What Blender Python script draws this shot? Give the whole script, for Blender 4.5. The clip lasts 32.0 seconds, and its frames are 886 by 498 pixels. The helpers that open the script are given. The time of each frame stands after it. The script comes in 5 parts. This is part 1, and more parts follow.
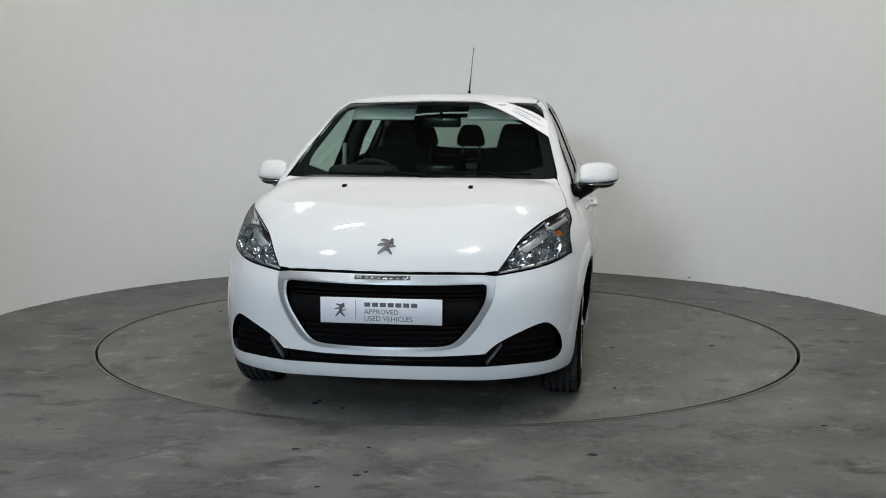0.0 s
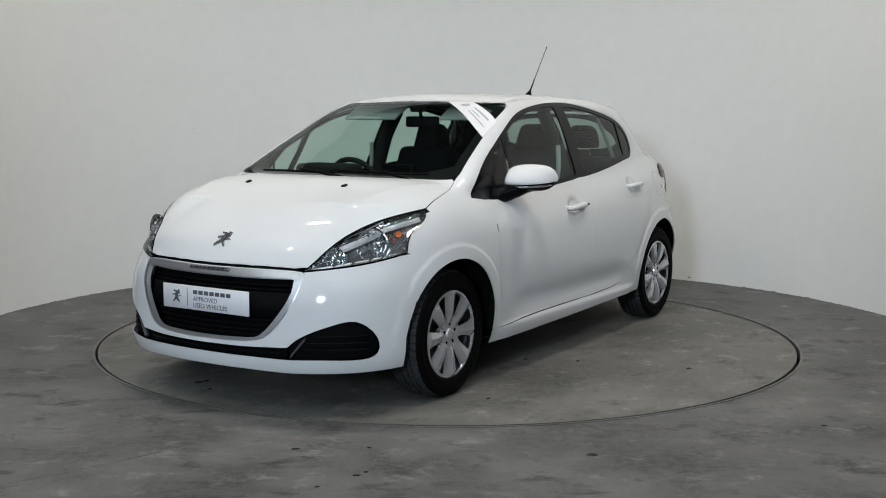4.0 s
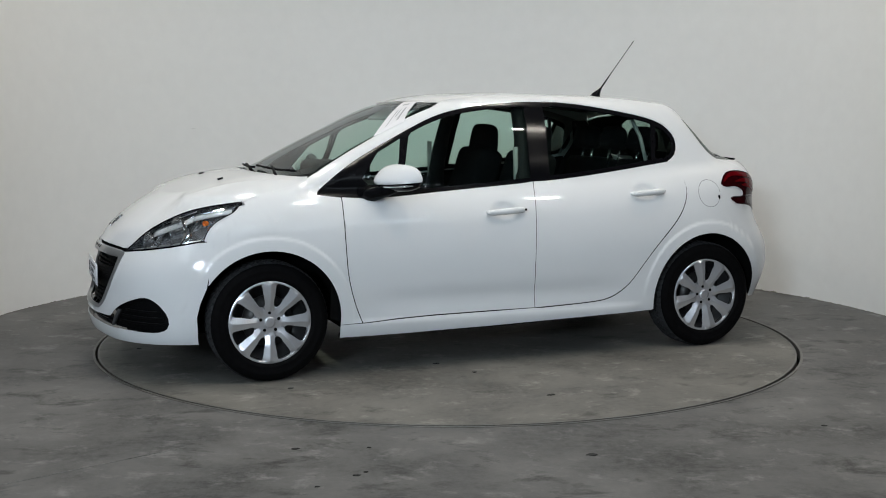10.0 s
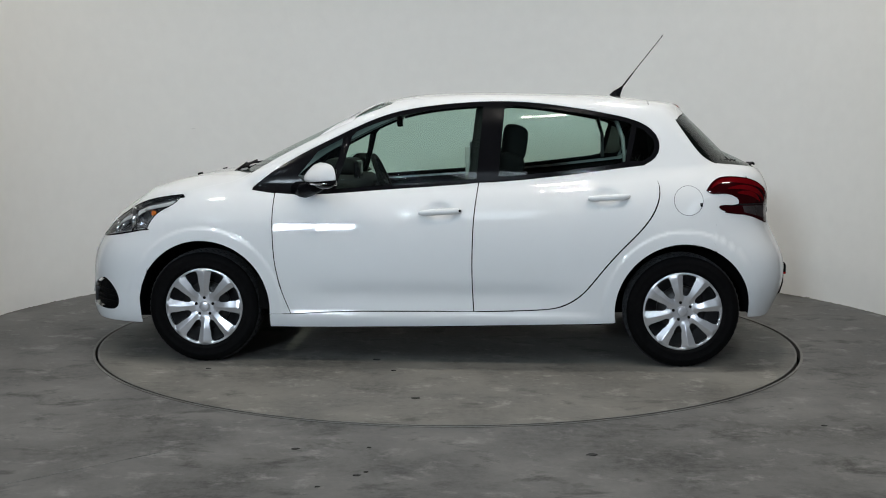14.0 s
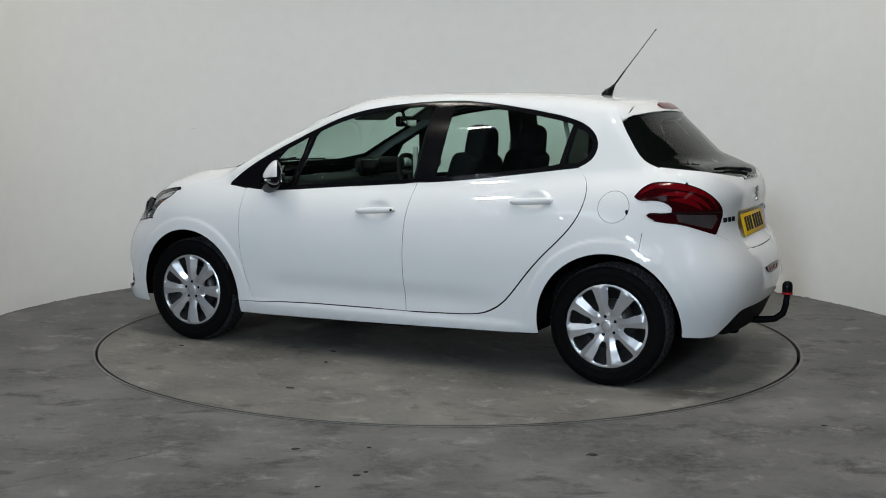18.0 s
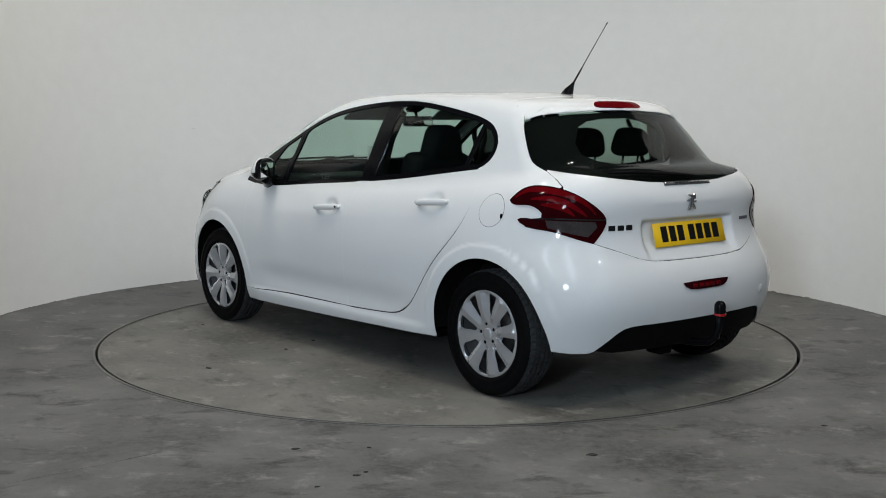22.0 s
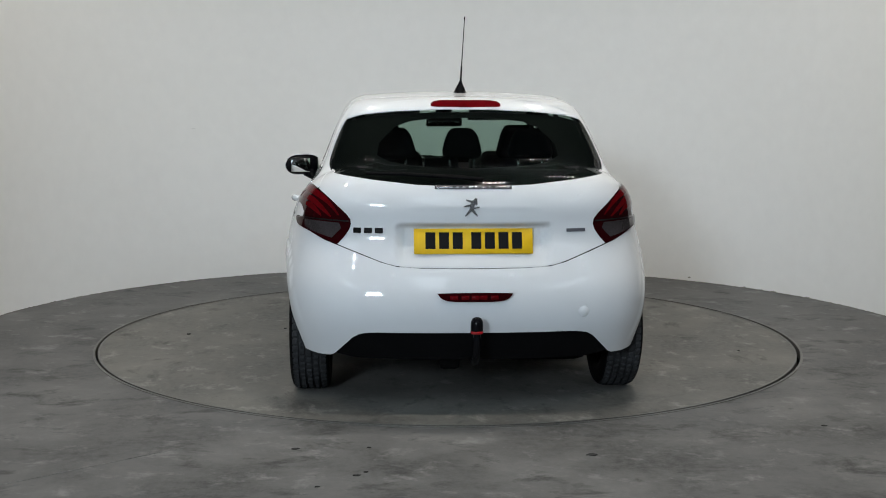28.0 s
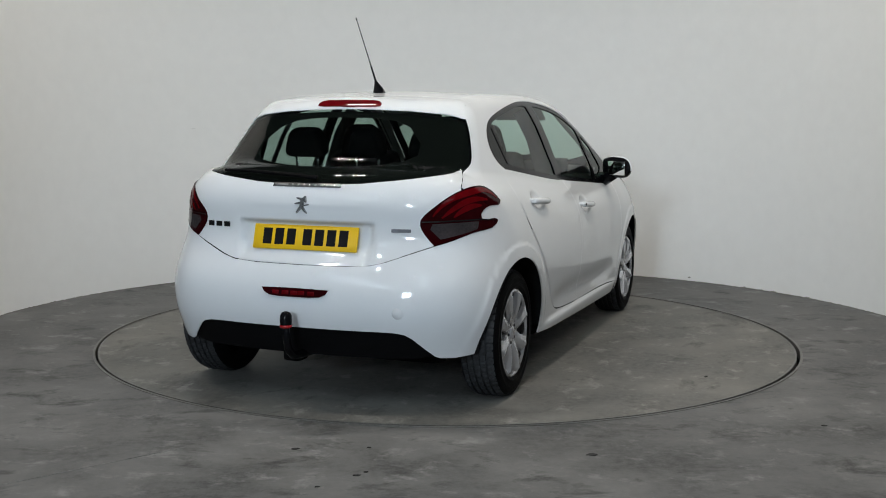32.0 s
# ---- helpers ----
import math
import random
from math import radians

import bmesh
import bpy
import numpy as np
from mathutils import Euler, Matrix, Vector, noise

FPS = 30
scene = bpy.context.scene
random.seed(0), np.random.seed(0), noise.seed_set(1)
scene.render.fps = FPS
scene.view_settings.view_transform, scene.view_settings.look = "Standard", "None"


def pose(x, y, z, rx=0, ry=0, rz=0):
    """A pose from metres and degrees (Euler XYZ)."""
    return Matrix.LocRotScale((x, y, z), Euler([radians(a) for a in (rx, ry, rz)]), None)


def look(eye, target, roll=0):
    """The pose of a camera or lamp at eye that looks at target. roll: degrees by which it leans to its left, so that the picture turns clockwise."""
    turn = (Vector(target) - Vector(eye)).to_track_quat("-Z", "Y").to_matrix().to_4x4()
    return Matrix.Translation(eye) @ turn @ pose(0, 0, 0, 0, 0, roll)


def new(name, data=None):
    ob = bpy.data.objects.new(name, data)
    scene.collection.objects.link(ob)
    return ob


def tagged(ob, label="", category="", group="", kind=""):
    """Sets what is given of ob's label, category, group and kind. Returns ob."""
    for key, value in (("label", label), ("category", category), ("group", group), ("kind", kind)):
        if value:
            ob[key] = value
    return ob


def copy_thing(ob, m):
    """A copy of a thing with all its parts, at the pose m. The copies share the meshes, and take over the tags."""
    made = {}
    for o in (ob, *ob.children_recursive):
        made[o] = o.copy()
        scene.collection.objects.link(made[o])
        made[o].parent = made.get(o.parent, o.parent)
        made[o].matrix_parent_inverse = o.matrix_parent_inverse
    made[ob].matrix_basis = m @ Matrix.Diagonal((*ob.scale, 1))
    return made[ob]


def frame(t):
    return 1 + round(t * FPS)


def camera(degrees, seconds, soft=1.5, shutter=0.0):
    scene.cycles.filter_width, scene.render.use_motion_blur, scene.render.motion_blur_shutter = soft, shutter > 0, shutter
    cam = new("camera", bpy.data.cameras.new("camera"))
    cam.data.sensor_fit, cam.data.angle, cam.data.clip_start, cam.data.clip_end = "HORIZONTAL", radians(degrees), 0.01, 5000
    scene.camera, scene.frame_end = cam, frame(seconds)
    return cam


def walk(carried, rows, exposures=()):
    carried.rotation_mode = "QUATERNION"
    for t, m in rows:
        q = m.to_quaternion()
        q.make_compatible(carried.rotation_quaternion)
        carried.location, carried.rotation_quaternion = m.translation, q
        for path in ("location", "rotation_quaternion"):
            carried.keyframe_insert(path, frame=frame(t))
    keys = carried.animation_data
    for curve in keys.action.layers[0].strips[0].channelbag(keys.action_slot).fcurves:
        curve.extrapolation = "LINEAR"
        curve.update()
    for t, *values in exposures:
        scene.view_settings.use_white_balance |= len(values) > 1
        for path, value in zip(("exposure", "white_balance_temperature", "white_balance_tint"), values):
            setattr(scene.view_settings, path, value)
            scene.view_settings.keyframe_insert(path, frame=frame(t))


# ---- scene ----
# ---------------------------------------------------------------- camera: on a stand, still, before the turntable
cam = camera(42.98, 32.0, soft=1.0)
EYE = Vector((0.0, -6.712, 1.3142))
AIM = EYE + Vector((-0.0038055, 0.993096, -0.117244))
STAND = look(EYE, AIM, 0.185)
walk(cam, [(0.0, STAND), (32.0, STAND)], exposures=[(0.0, 0.0), (32.0, 0.0)])

# ---------------------------------------------------------------- world and lamps
world = bpy.data.worlds.new("sky")
scene.world = world
world.use_nodes = True
WN = world.node_tree
sky = WN.nodes.new("ShaderNodeTexSky")
sky.sky_type, sky.sun_disc, sky.sun_elevation, sky.sun_rotation = "NISHITA", False, radians(40), radians(150)
WN.links.new(sky.outputs[0], WN.nodes["Background"].inputs[0])
WN.nodes["Background"].inputs[1].default_value = 0.08


def area_lamp(name, eye, target, sx, sy, watts, colour):
    data = bpy.data.lights.new(name, "AREA")
    data.shape, data.size, data.size_y, data.energy, data.color = "RECTANGLE", sx, sy, watts, colour
    ob = new(name, data)
    ob.matrix_world = look(eye, target)
    return ob


# ---------------------------------------------------------------- materials
def material(name, colour, rough=0.5, metal=0.0, vary=0.0, scale=8.0, bump=0.0, bump_scale=60.0, coat=0.0, spec=0.5, tint=None, rough_vary=0.0):
    """A surface with its colour varied at two scales, and fine relief."""
    m = bpy.data.materials.new(name)
    m.use_nodes = True
    nt = m.node_tree
    b = nt.nodes["Principled BSDF"]
    b.inputs["Base Color"].default_value = (*colour, 1)
    b.inputs["Roughness"].default_value = rough
    b.inputs["Metallic"].default_value = metal
    b.inputs["Specular IOR Level"].default_value = spec
    if coat:
        b.inputs["Coat Weight"].default_value = coat
        b.inputs["Coat Roughness"].default_value = 0.008
    co = nt.nodes.new("ShaderNodeTexCoord")
    if vary or rough_vary:
        big, small = nt.nodes.new("ShaderNodeTexNoise"), nt.nodes.new("ShaderNodeTexNoise")
        big.inputs["Scale"].default_value, small.inputs["Scale"].default_value = scale * 0.15, scale * 2.5
        big.inputs["Detail"].default_value, small.inputs["Detail"].default_value = 5, 6
        for n in (big, small):
            nt.links.new(co.outputs["Object"], n.inputs["Vector"])
        both = nt.nodes.new("ShaderNodeMath")
        both.operation = "ADD"
        nt.links.new(big.outputs[0], both.inputs[0]), nt.links.new(small.outputs[0], both.inputs[1])
        if vary:
            mix = nt.nodes.new("ShaderNodeMixRGB")
            fit = nt.nodes.new("ShaderNodeMapRange")
            fit.inputs[1].default_value, fit.inputs[2].default_value = 0.7, 1.3
            nt.links.new(both.outputs[0], fit.inputs[0]), nt.links.new(fit.outputs[0], mix.inputs[0])
            dark = [c * (1 - vary) for c in colour]
            lite = tint or [min(1, c * (1 + vary)) for c in colour]
            mix.inputs[1].default_value, mix.inputs[2].default_value = (*dark, 1), (*lite, 1)
            nt.links.new(mix.outputs[0], b.inputs["Base Color"])
        if rough_vary:
            fit = nt.nodes.new("ShaderNodeMapRange")
            fit.inputs[1].default_value, fit.inputs[2].default_value = 0.7, 1.3
            fit.inputs[3].default_value, fit.inputs[4].default_value = max(0.02, rough - rough_vary), min(1, rough + rough_vary)
            nt.links.new(both.outputs[0], fit.inputs[0]), nt.links.new(fit.outputs[0], b.inputs["Roughness"])
    if bump:
        n, bp = nt.nodes.new("ShaderNodeTexNoise"), nt.nodes.new("ShaderNodeBump")
        n.inputs["Scale"].default_value, n.inputs["Detail"].default_value = bump_scale, 4
        bp.inputs["Strength"].default_value, bp.inputs["Distance"].default_value = bump, 0.004
        nt.links.new(co.outputs["Object"], n.inputs["Vector"]), nt.links.new(n.outputs[0], bp.inputs["Height"])
        nt.links.new(bp.outputs[0], b.inputs["Normal"])
    return m


def pane_glass(name, tint, gloss=0.045, most=0.75):
    """A thin pane: it lets light straight through, tinted, with a mirror's sheen that grows towards its edge."""
    m = bpy.data.materials.new(name)
    m.use_nodes = True
    nt = m.node_tree
    nt.nodes.remove(nt.nodes["Principled BSDF"])
    clear, shine, mix, edge, power, fit = (nt.nodes.new(k) for k in ("ShaderNodeBsdfTransparent", "ShaderNodeBsdfGlossy", "ShaderNodeMixShader", "ShaderNodeLayerWeight", "ShaderNodeMath", "ShaderNodeMapRange"))
    clear.inputs[0].default_value = (*tint, 1)
    shine.inputs["Roughness"].default_value = 0.01
    power.operation = "POWER"
    power.inputs[1].default_value = 5.0
    fit.inputs[3].default_value, fit.inputs[4].default_value = gloss, most
    edge.inputs[0].default_value = 0.5
    nt.links.new(edge.outputs["Facing"], power.inputs[0]), nt.links.new(power.outputs[0], fit.inputs[0])
    nt.links.new(fit.outputs[0], mix.inputs[0]), nt.links.new(clear.outputs[0], mix.inputs[1]), nt.links.new(shine.outputs[0], mix.inputs[2])
    nt.links.new(mix.outputs[0], nt.nodes["Material Output"].inputs[0])
    return m


def glowing(name, colour, strength):
    m = bpy.data.materials.new(name)
    m.use_nodes = True
    b = m.node_tree.nodes["Principled BSDF"]
    b.inputs["Base Color"].default_value = (*[min(1, c) for c in colour], 1)
    b.inputs["Emission Color"].default_value, b.inputs["Emission Strength"].default_value = (*colour, 1), strength
    return m


M_PAINT = material("white_car_paint", (0.71, 0.722, 0.735), 0.5, coat=1.0, spec=0.0, vary=0.01, scale=3)
M_BLACK = material("gloss_black_trim", (0.004, 0.004, 0.005), 0.16, spec=0.12, vary=0.1, scale=20, rough_vary=0.05)
M_DARKCHROME = material("dark_chrome", (0.12, 0.12, 0.125), 0.12, metal=1.0, vary=0.3, scale=60)
M_PLASTIC = material("black_grained_plastic", (0.004, 0.004, 0.0045), 0.55, spec=0.05, vary=0.2, scale=30, bump=0.3, bump_scale=900)
M_UNDER = material("dark_underbody", (0.004, 0.004, 0.004), 0.85, spec=0.05, vary=0.3, scale=12)
M_RUBBER = material("tyre_rubber", (0.004, 0.004, 0.0043), 0.6, spec=0.03, vary=0.25, scale=20, bump=0.2, bump_scale=300)
M_TREAD = material("dusty_tyre_tread", (0.034, 0.035, 0.037), 0.75, spec=0.1, vary=0.35, scale=40)
M_BELT = material("grey_belt_webbing", (0.30, 0.30, 0.30), 0.7, vary=0.1, scale=60)
M_ALLOY = material("silver_painted_wheel_trim", (0.60, 0.61, 0.64), 0.27, metal=0.7, vary=0.02, scale=15)
M_CHROME = material("chrome", (0.82, 0.83, 0.85), 0.06, metal=1.0, vary=0.03, scale=30, rough_vary=0.03)
M_FACET = material("faceted_chrome", (0.90, 0.91, 0.93), 0.035, metal=1.0, vary=0.1, scale=60)
M_SATIN = material("satin_silver", (0.60, 0.61, 0.62), 0.32, metal=0.8, vary=0.03, scale=20)
M_GLASS = pane_glass("green_tinted_glass", (0.70, 0.83, 0.77), 0.04, 0.8)
M_DARKGLASS = pane_glass("dark_tinted_glass", (0.40, 0.48, 0.44), 0.035, 0.8)
M_LENS = pane_glass("clear_lamp_lens", (0.95, 0.96, 0.97))
M_TRIM = material("charcoal_cabin_trim", (0.011, 0.0112, 0.012), 0.7, spec=0.2, vary=0.2, scale=20)
M_LINER = material("grey_headlining", (0.24, 0.24, 0.235), 0.9, vary=0.08, scale=30)
M_CLOTH = material("dark_grey_seat_cloth", (0.008, 0.008, 0.009), 0.92, spec=0.1, vary=0.3, scale=12)
M_RED = material("red_lamp_lens", (0.10, 0.002, 0.004), 0.06, vary=0.25, scale=14, spec=0.12)
M_DARKRED = material("smoked_red_lamp_lens", (0.022, 0.001, 0.002), 0.06, vary=0.2, scale=14, spec=0.12)
M_REDGLOW = material("bright_red_reflector", (0.36, 0.006, 0.009), 0.12, vary=0.3, scale=60, coat=1.0)
M_AMBER = material("amber_reflector", (0.75, 0.20, 0.03), 0.2, vary=0.2, scale=60, coat=0.5)
M_YELLOW = material("yellow_plate", (0.82, 0.50, 0.015), 0.45, spec=0.2, vary=0.04, scale=10)
M_WHITEPLATE = material("white_plate", (0.78, 0.78, 0.82), 0.35, vary=0.03, scale=10)
M_INK = material("black_ink", (0.008, 0.008, 0.009), 0.6, spec=0.1, vary=0.1, scale=30)
M_PALEINK = material("pale_grey_ink", (0.42, 0.43, 0.46), 0.5, vary=0.1, scale=30)
M_GREYINK = material("grey_ink", (0.10, 0.10, 0.115), 0.4, vary=0.1, scale=30)
M_GREYRIB = material("grey_plastic", (0.06, 0.06, 0.063), 0.5, vary=0.15, scale=30)
M_PALELENS = material("pale_striated_lens", (0.66, 0.66, 0.65), 0.2, metal=0.1, vary=0.35, scale=90, coat=1.0)
M_VISOR = material("pale_grey_visor", (0.50, 0.50, 0.49), 0.8, vary=0.05, scale=20)
M_QUARTER = pane_glass("near_black_glass", (0.05, 0.06, 0.055), 0.04, 0.8)
M_BADGE = material("satin_chrome_badge", (0.40, 0.40, 0.41), 0.22, metal=0.85, vary=0.1, scale=40)
M_BEZEL = material("dark_chrome_bezel", (0.62, 0.62, 0.63), 0.09, metal=0.85, vary=0.4, scale=40, bump=0.3, bump_scale=35)
M_MIRROR = material("mirror_silver", (0.9, 0.9, 0.9), 0.02, metal=1.0)
# The hall's own light: short strip lights over the turntable, spotlights aimed at it, and daylight through roof lights and a high window behind the camera.
STRIPS = [(-2.6, -2.4, 0), (0.7, -2.4, 0), (3.4, -2.4, 0), (-1.5, -0.5, 0), (1.5, -0.5, 0)]
SPOTS = [(-2.4, -4.6), (-0.9, -5.6), (1.4, -4.9), (3.3, -4.2), (-4.2, -4.4), (0.5, -7.4), (-5.0, -6.8), (4.4, -6.5)]
ROOFLIGHTS = [(-4.6, -8.3), (0.0, -8.6), (4.6, -8.3)]
HALL_WARM, DAYLIGHT = (1.0, 0.942, 0.846), (0.735, 0.872, 0.99)
for px, py, turned in STRIPS:
    lamp = area_lamp("ceiling_lamp", (px, py, 4.36), (px, py, 0), 0.5, 0.09, 38.5, HALL_WARM)
    lamp.matrix_world = pose(px, py, 4.36, 0, 0, turned)
for px, py in SPOTS[:5]:
    lamp = area_lamp("spot_lamp", (px, py, 4.05), (0.15 * px, 0.9, 0.9), 0.09, 0.09, 4, DAYLIGHT)
    lamp.data.shape, lamp.data.spread = "DISK", radians(95)
for px, py in ROOFLIGHTS:
    lamp = area_lamp("roof_light_lamp", (px, py, 4.56), (px, py, 0), 1.1, 5.0, 45, DAYLIGHT)
    lamp.matrix_world = pose(px, py, 4.56)
for px in (-3.40, -2.72):
    area_lamp("high_window_lamp", (px, -12.40, 3.1), (-1.0, 0, 0.9), 0.58, 1.4, 255, DAYLIGHT)
# ---------------------------------------------------------------- meshes
def link(name, verts, faces, mat, parent=None, label="", smooth=True, nrm=None):
    me = bpy.data.meshes.new(name)
    me.from_pydata([tuple(v) for v in verts], [], [tuple(f) for f in faces])
    if mat:
        me.materials.append(mat)
    if smooth:
        me.polygons.foreach_set("use_smooth", [True] * len(me.polygons))
    if nrm is not None:
        me.normals_split_custom_set_from_vertices([tuple(n) for n in nrm])
    ob = new(name, me)
    if parent:
        ob.parent = parent
    if label:
        ob["label"] = label
    return ob


def part(name, bm, mat, parent=None, label="", smooth=True):
    """Links a bmesh as one mesh object."""
    me = bpy.data.meshes.new(name)
    bmesh.ops.recalc_face_normals(bm, faces=bm.faces)
    bm.to_mesh(me)
    bm.free()
    me.materials.append(mat)
    me.polygons.foreach_set("use_smooth", [smooth] * len(me.polygons))
    ob = new(name, me)
    if parent:
        ob.parent = parent
    if label:
        ob["label"] = label
    return ob


def box(size, at=(0, 0, 0), bevel=0.0, segments=2, turn=None, bm=None):
    bm = bm or bmesh.new()
    made = bmesh.ops.create_cube(bm, size=1)["verts"]
    bmesh.ops.scale(bm, verts=made, vec=size)
    if bevel:
        edges = list({e for v in made for e in v.link_edges})
        made = bmesh.ops.bevel(bm, geom=edges + made, offset=bevel, segments=segments, affect="EDGES", profile=0.6)["verts"]
    if turn:
        bmesh.ops.transform(bm, matrix=turn, verts=made)
    bmesh.ops.translate(bm, verts=made, vec=at)
    return bm


def lathe(profile, n, axis="z", bm=None):
    """A profile of (radius, height) turned round an axis."""
    bm = bm or bmesh.new()
    rings = []
    for r, h in profile:
        ring = []
        for i in range(n):
            a = math.tau * i / n
            c, s = r * math.cos(a), r * math.sin(a)
            ring.append(bm.verts.new((c, s, h) if axis == "z" else (c, h, s)))
        rings.append(ring)
    for a, b in zip(rings, rings[1:]):
        for i in range(n):
            bm.faces.new((a[i], a[(i + 1) % n], b[(i + 1) % n], b[i]))
    return bm


def tube(points, radius, n=8, bm=None):
    """A round bar along points; radius may be a list."""
    bm = bm or bmesh.new()
    pts = [Vector(p) for p in points]
    rad = radius if isinstance(radius, (list, tuple)) else [radius] * len(pts)
    rings, up = [], Vector((0.13, 0.29, 0.95))
    for i, p in enumerate(pts):
        d = (pts[min(i + 1, len(pts) - 1)] - pts[max(i - 1, 0)]).normalized()
        a = d.cross(up).normalized()
        b = d.cross(a)
        rings.append([bm.verts.new(p + (a * math.cos(t) + b * math.sin(t)) * rad[i]) for t in (math.tau * k / n for k in range(n))])
    for a, b in zip(rings, rings[1:]):
        for i in range(n):
            bm.faces.new((a[i], a[(i + 1) % n], b[(i + 1) % n], b[i]))
    bm.faces.new(rings[0][::-1]), bm.faces.new(rings[-1])
    return bm


# ---------------------------------------------------------------- the place: floor, turntable pit, curved wall, hall
def concrete(name, base, spread, stains):
    """Power-floated concrete: cloudy patches, fine speckle, trowel streaks and dark stains."""
    m = bpy.data.materials.new(name)
    m.use_nodes = True
    nt = m.node_tree
    b = nt.nodes["Principled BSDF"]
    co = nt.nodes.new("ShaderNodeTexCoord")

    def noise_at(scale, detail, rough, stretch=(1, 1, 1), distortion=0.0):
        mp, n = nt.nodes.new("ShaderNodeMapping"), nt.nodes.new("ShaderNodeTexNoise")
        mp.inputs["Scale"].default_value = stretch
        n.inputs["Scale"].default_value, n.inputs["Detail"].default_value, n.inputs["Roughness"].default_value = scale, detail, rough
        n.inputs["Distortion"].default_value = distortion
        nt.links.new(co.outputs["Object"], mp.inputs[0]), nt.links.new(mp.outputs[0], n.inputs["Vector"])
        return n.outputs[0]

    def ranged(src, lo, hi, a=0.0, c=1.0):
        r = nt.nodes.new("ShaderNodeMapRange")
        for i, v in zip((1, 2, 3, 4), (lo, hi, a, c)):
            r.inputs[i].default_value = v
        nt.links.new(src, r.inputs[0])
        return r.outputs[0]

    def blend(fac, a, c):
        x = nt.nodes.new("ShaderNodeMixRGB")
        nt.links.new(fac, x.inputs[0])
        for i, v in ((1, a), (2, c)):
            if isinstance(v, tuple):
                x.inputs[i].default_value = (*v, 1)
            else:
                nt.links.new(v, x.inputs[i])
        return x.outputs[0]
    dark, lite = tuple(c * (1 - spread) for c in base), tuple(c * (1 + spread) for c in base)
    cloud = ranged(noise_at(1.5, 9, 0.70, distortion=0.3), 0.38, 0.62)
    col = blend(cloud, dark, lite)
    fine = ranged(noise_at(26, 8, 0.75), 0.38, 0.64, 0.0, 0.7)
    col = blend(fine, col, tuple(c * 1.25 for c in base))
    streak = ranged(noise_at(5.0, 9, 0.74, (1.0, 1.2, 1), 0.25), 0.55, 0.68, 0.0, 0.75)
    col = blend(streak, col, tuple(c * 2.2 for c in base))
    blot = ranged(noise_at(3.4, 9, 0.74, (0.8, 1.2, 1), 0.3), 0.54, 0.66, 0.0, stains)
    col = blend(blot, col, tuple(c * 0.36 for c in base))
    nt.links.new(col, b.inputs["Base Color"])
    nt.links.new(ranged(cloud, 0, 1, 0.50, 0.66), b.inputs["Roughness"])
    b.inputs["Specular IOR Level"].default_value = 0.22
    bp = nt.nodes.new("ShaderNodeBump")
    bp.inputs["Strength"].default_value, bp.inputs["Distance"].default_value = 0.12, 0.003
    nt.links.new(noise_at(70, 5, 0.6), bp.inputs["Height"]), nt.links.new(bp.outputs[0], b.inputs["Normal"])
    return m


M_FLOOR = concrete("floated_concrete", (0.112, 0.111, 0.108), 0.55, 0.9)
M_DISC = concrete("dusty_turntable_concrete", (0.140, 0.136, 0.125), 0.45, 0.75)
M_WALL = material("matt_white_wall_paint", (0.82, 0.815, 0.795), 0.85, vary=0.02, scale=4, bump=0.15, bump_scale=25)
M_HALL = material("dark_grey_hall_paint", (0.16, 0.16, 0.165), 0.85, vary=0.08, scale=3)
M_STEEL = material("worn_steel_edge", (0.16, 0.155, 0.145), 0.5, metal=0.5, vary=0.3, scale=20)
M_GAP = material("pit_dark", (0.006, 0.006, 0.006), 0.9, vary=0.2, scale=10)
R_DISC, R_WALL = 2.024, 3.0


def ring_mesh(name, r0, r1, z0, z1, n, mat, bevel=0.0):
    """A flat ring with a thickness."""
    bm = lathe([(r0, z0), (r0, z1), (r1, z1), (r1, z0), (r0, z0)], n)
    bmesh.ops.remove_doubles(bm, verts=bm.verts, dist=1e-5)
    return part(name, bm, mat, smooth=False)


def floor_sheet():
    bm = bmesh.new()
    n, rings = 192, []
    for r in (R_DISC + 0.0295, 2.3, 2.7, 3.2, 4.5, 7.0, 18.0):
        rings.append([bm.verts.new((r * math.cos(math.tau * i / n), r * math.sin(math.tau * i / n), 0)) for i in range(n)])
    for v in rings[0]:
        v.co.x += 0.003
    low = [bm.verts.new((v.co.x, v.co.y, -0.12)) for v in rings[0]]
    for a, b in zip([low] + rings, rings):
        for i in range(n):
            bm.faces.new((a[i], b[i], b[(i + 1) % n], a[(i + 1) % n]))
    return tagged(part("floor", bm, M_FLOOR, smooth=False), "grey power-floated concrete floor with stains", "floor", kind="structure")


floor = floor_sheet()
pit = tagged(part("pit", lathe([(0.02, -0.12), (R_DISC + 0.03, -0.12)], 96), M_GAP, smooth=False), "dark pit under the turntable", "pit", kind="structure")
frame_ring = tagged(ring_mesh("trim", R_DISC + 0.017, R_DISC + 0.030, -0.05, 0.003, 192, M_STEEL), "worn metal ring set in the floor round the turntable", "floor trim", kind="structure")
frame_ring.location.x = 0.003

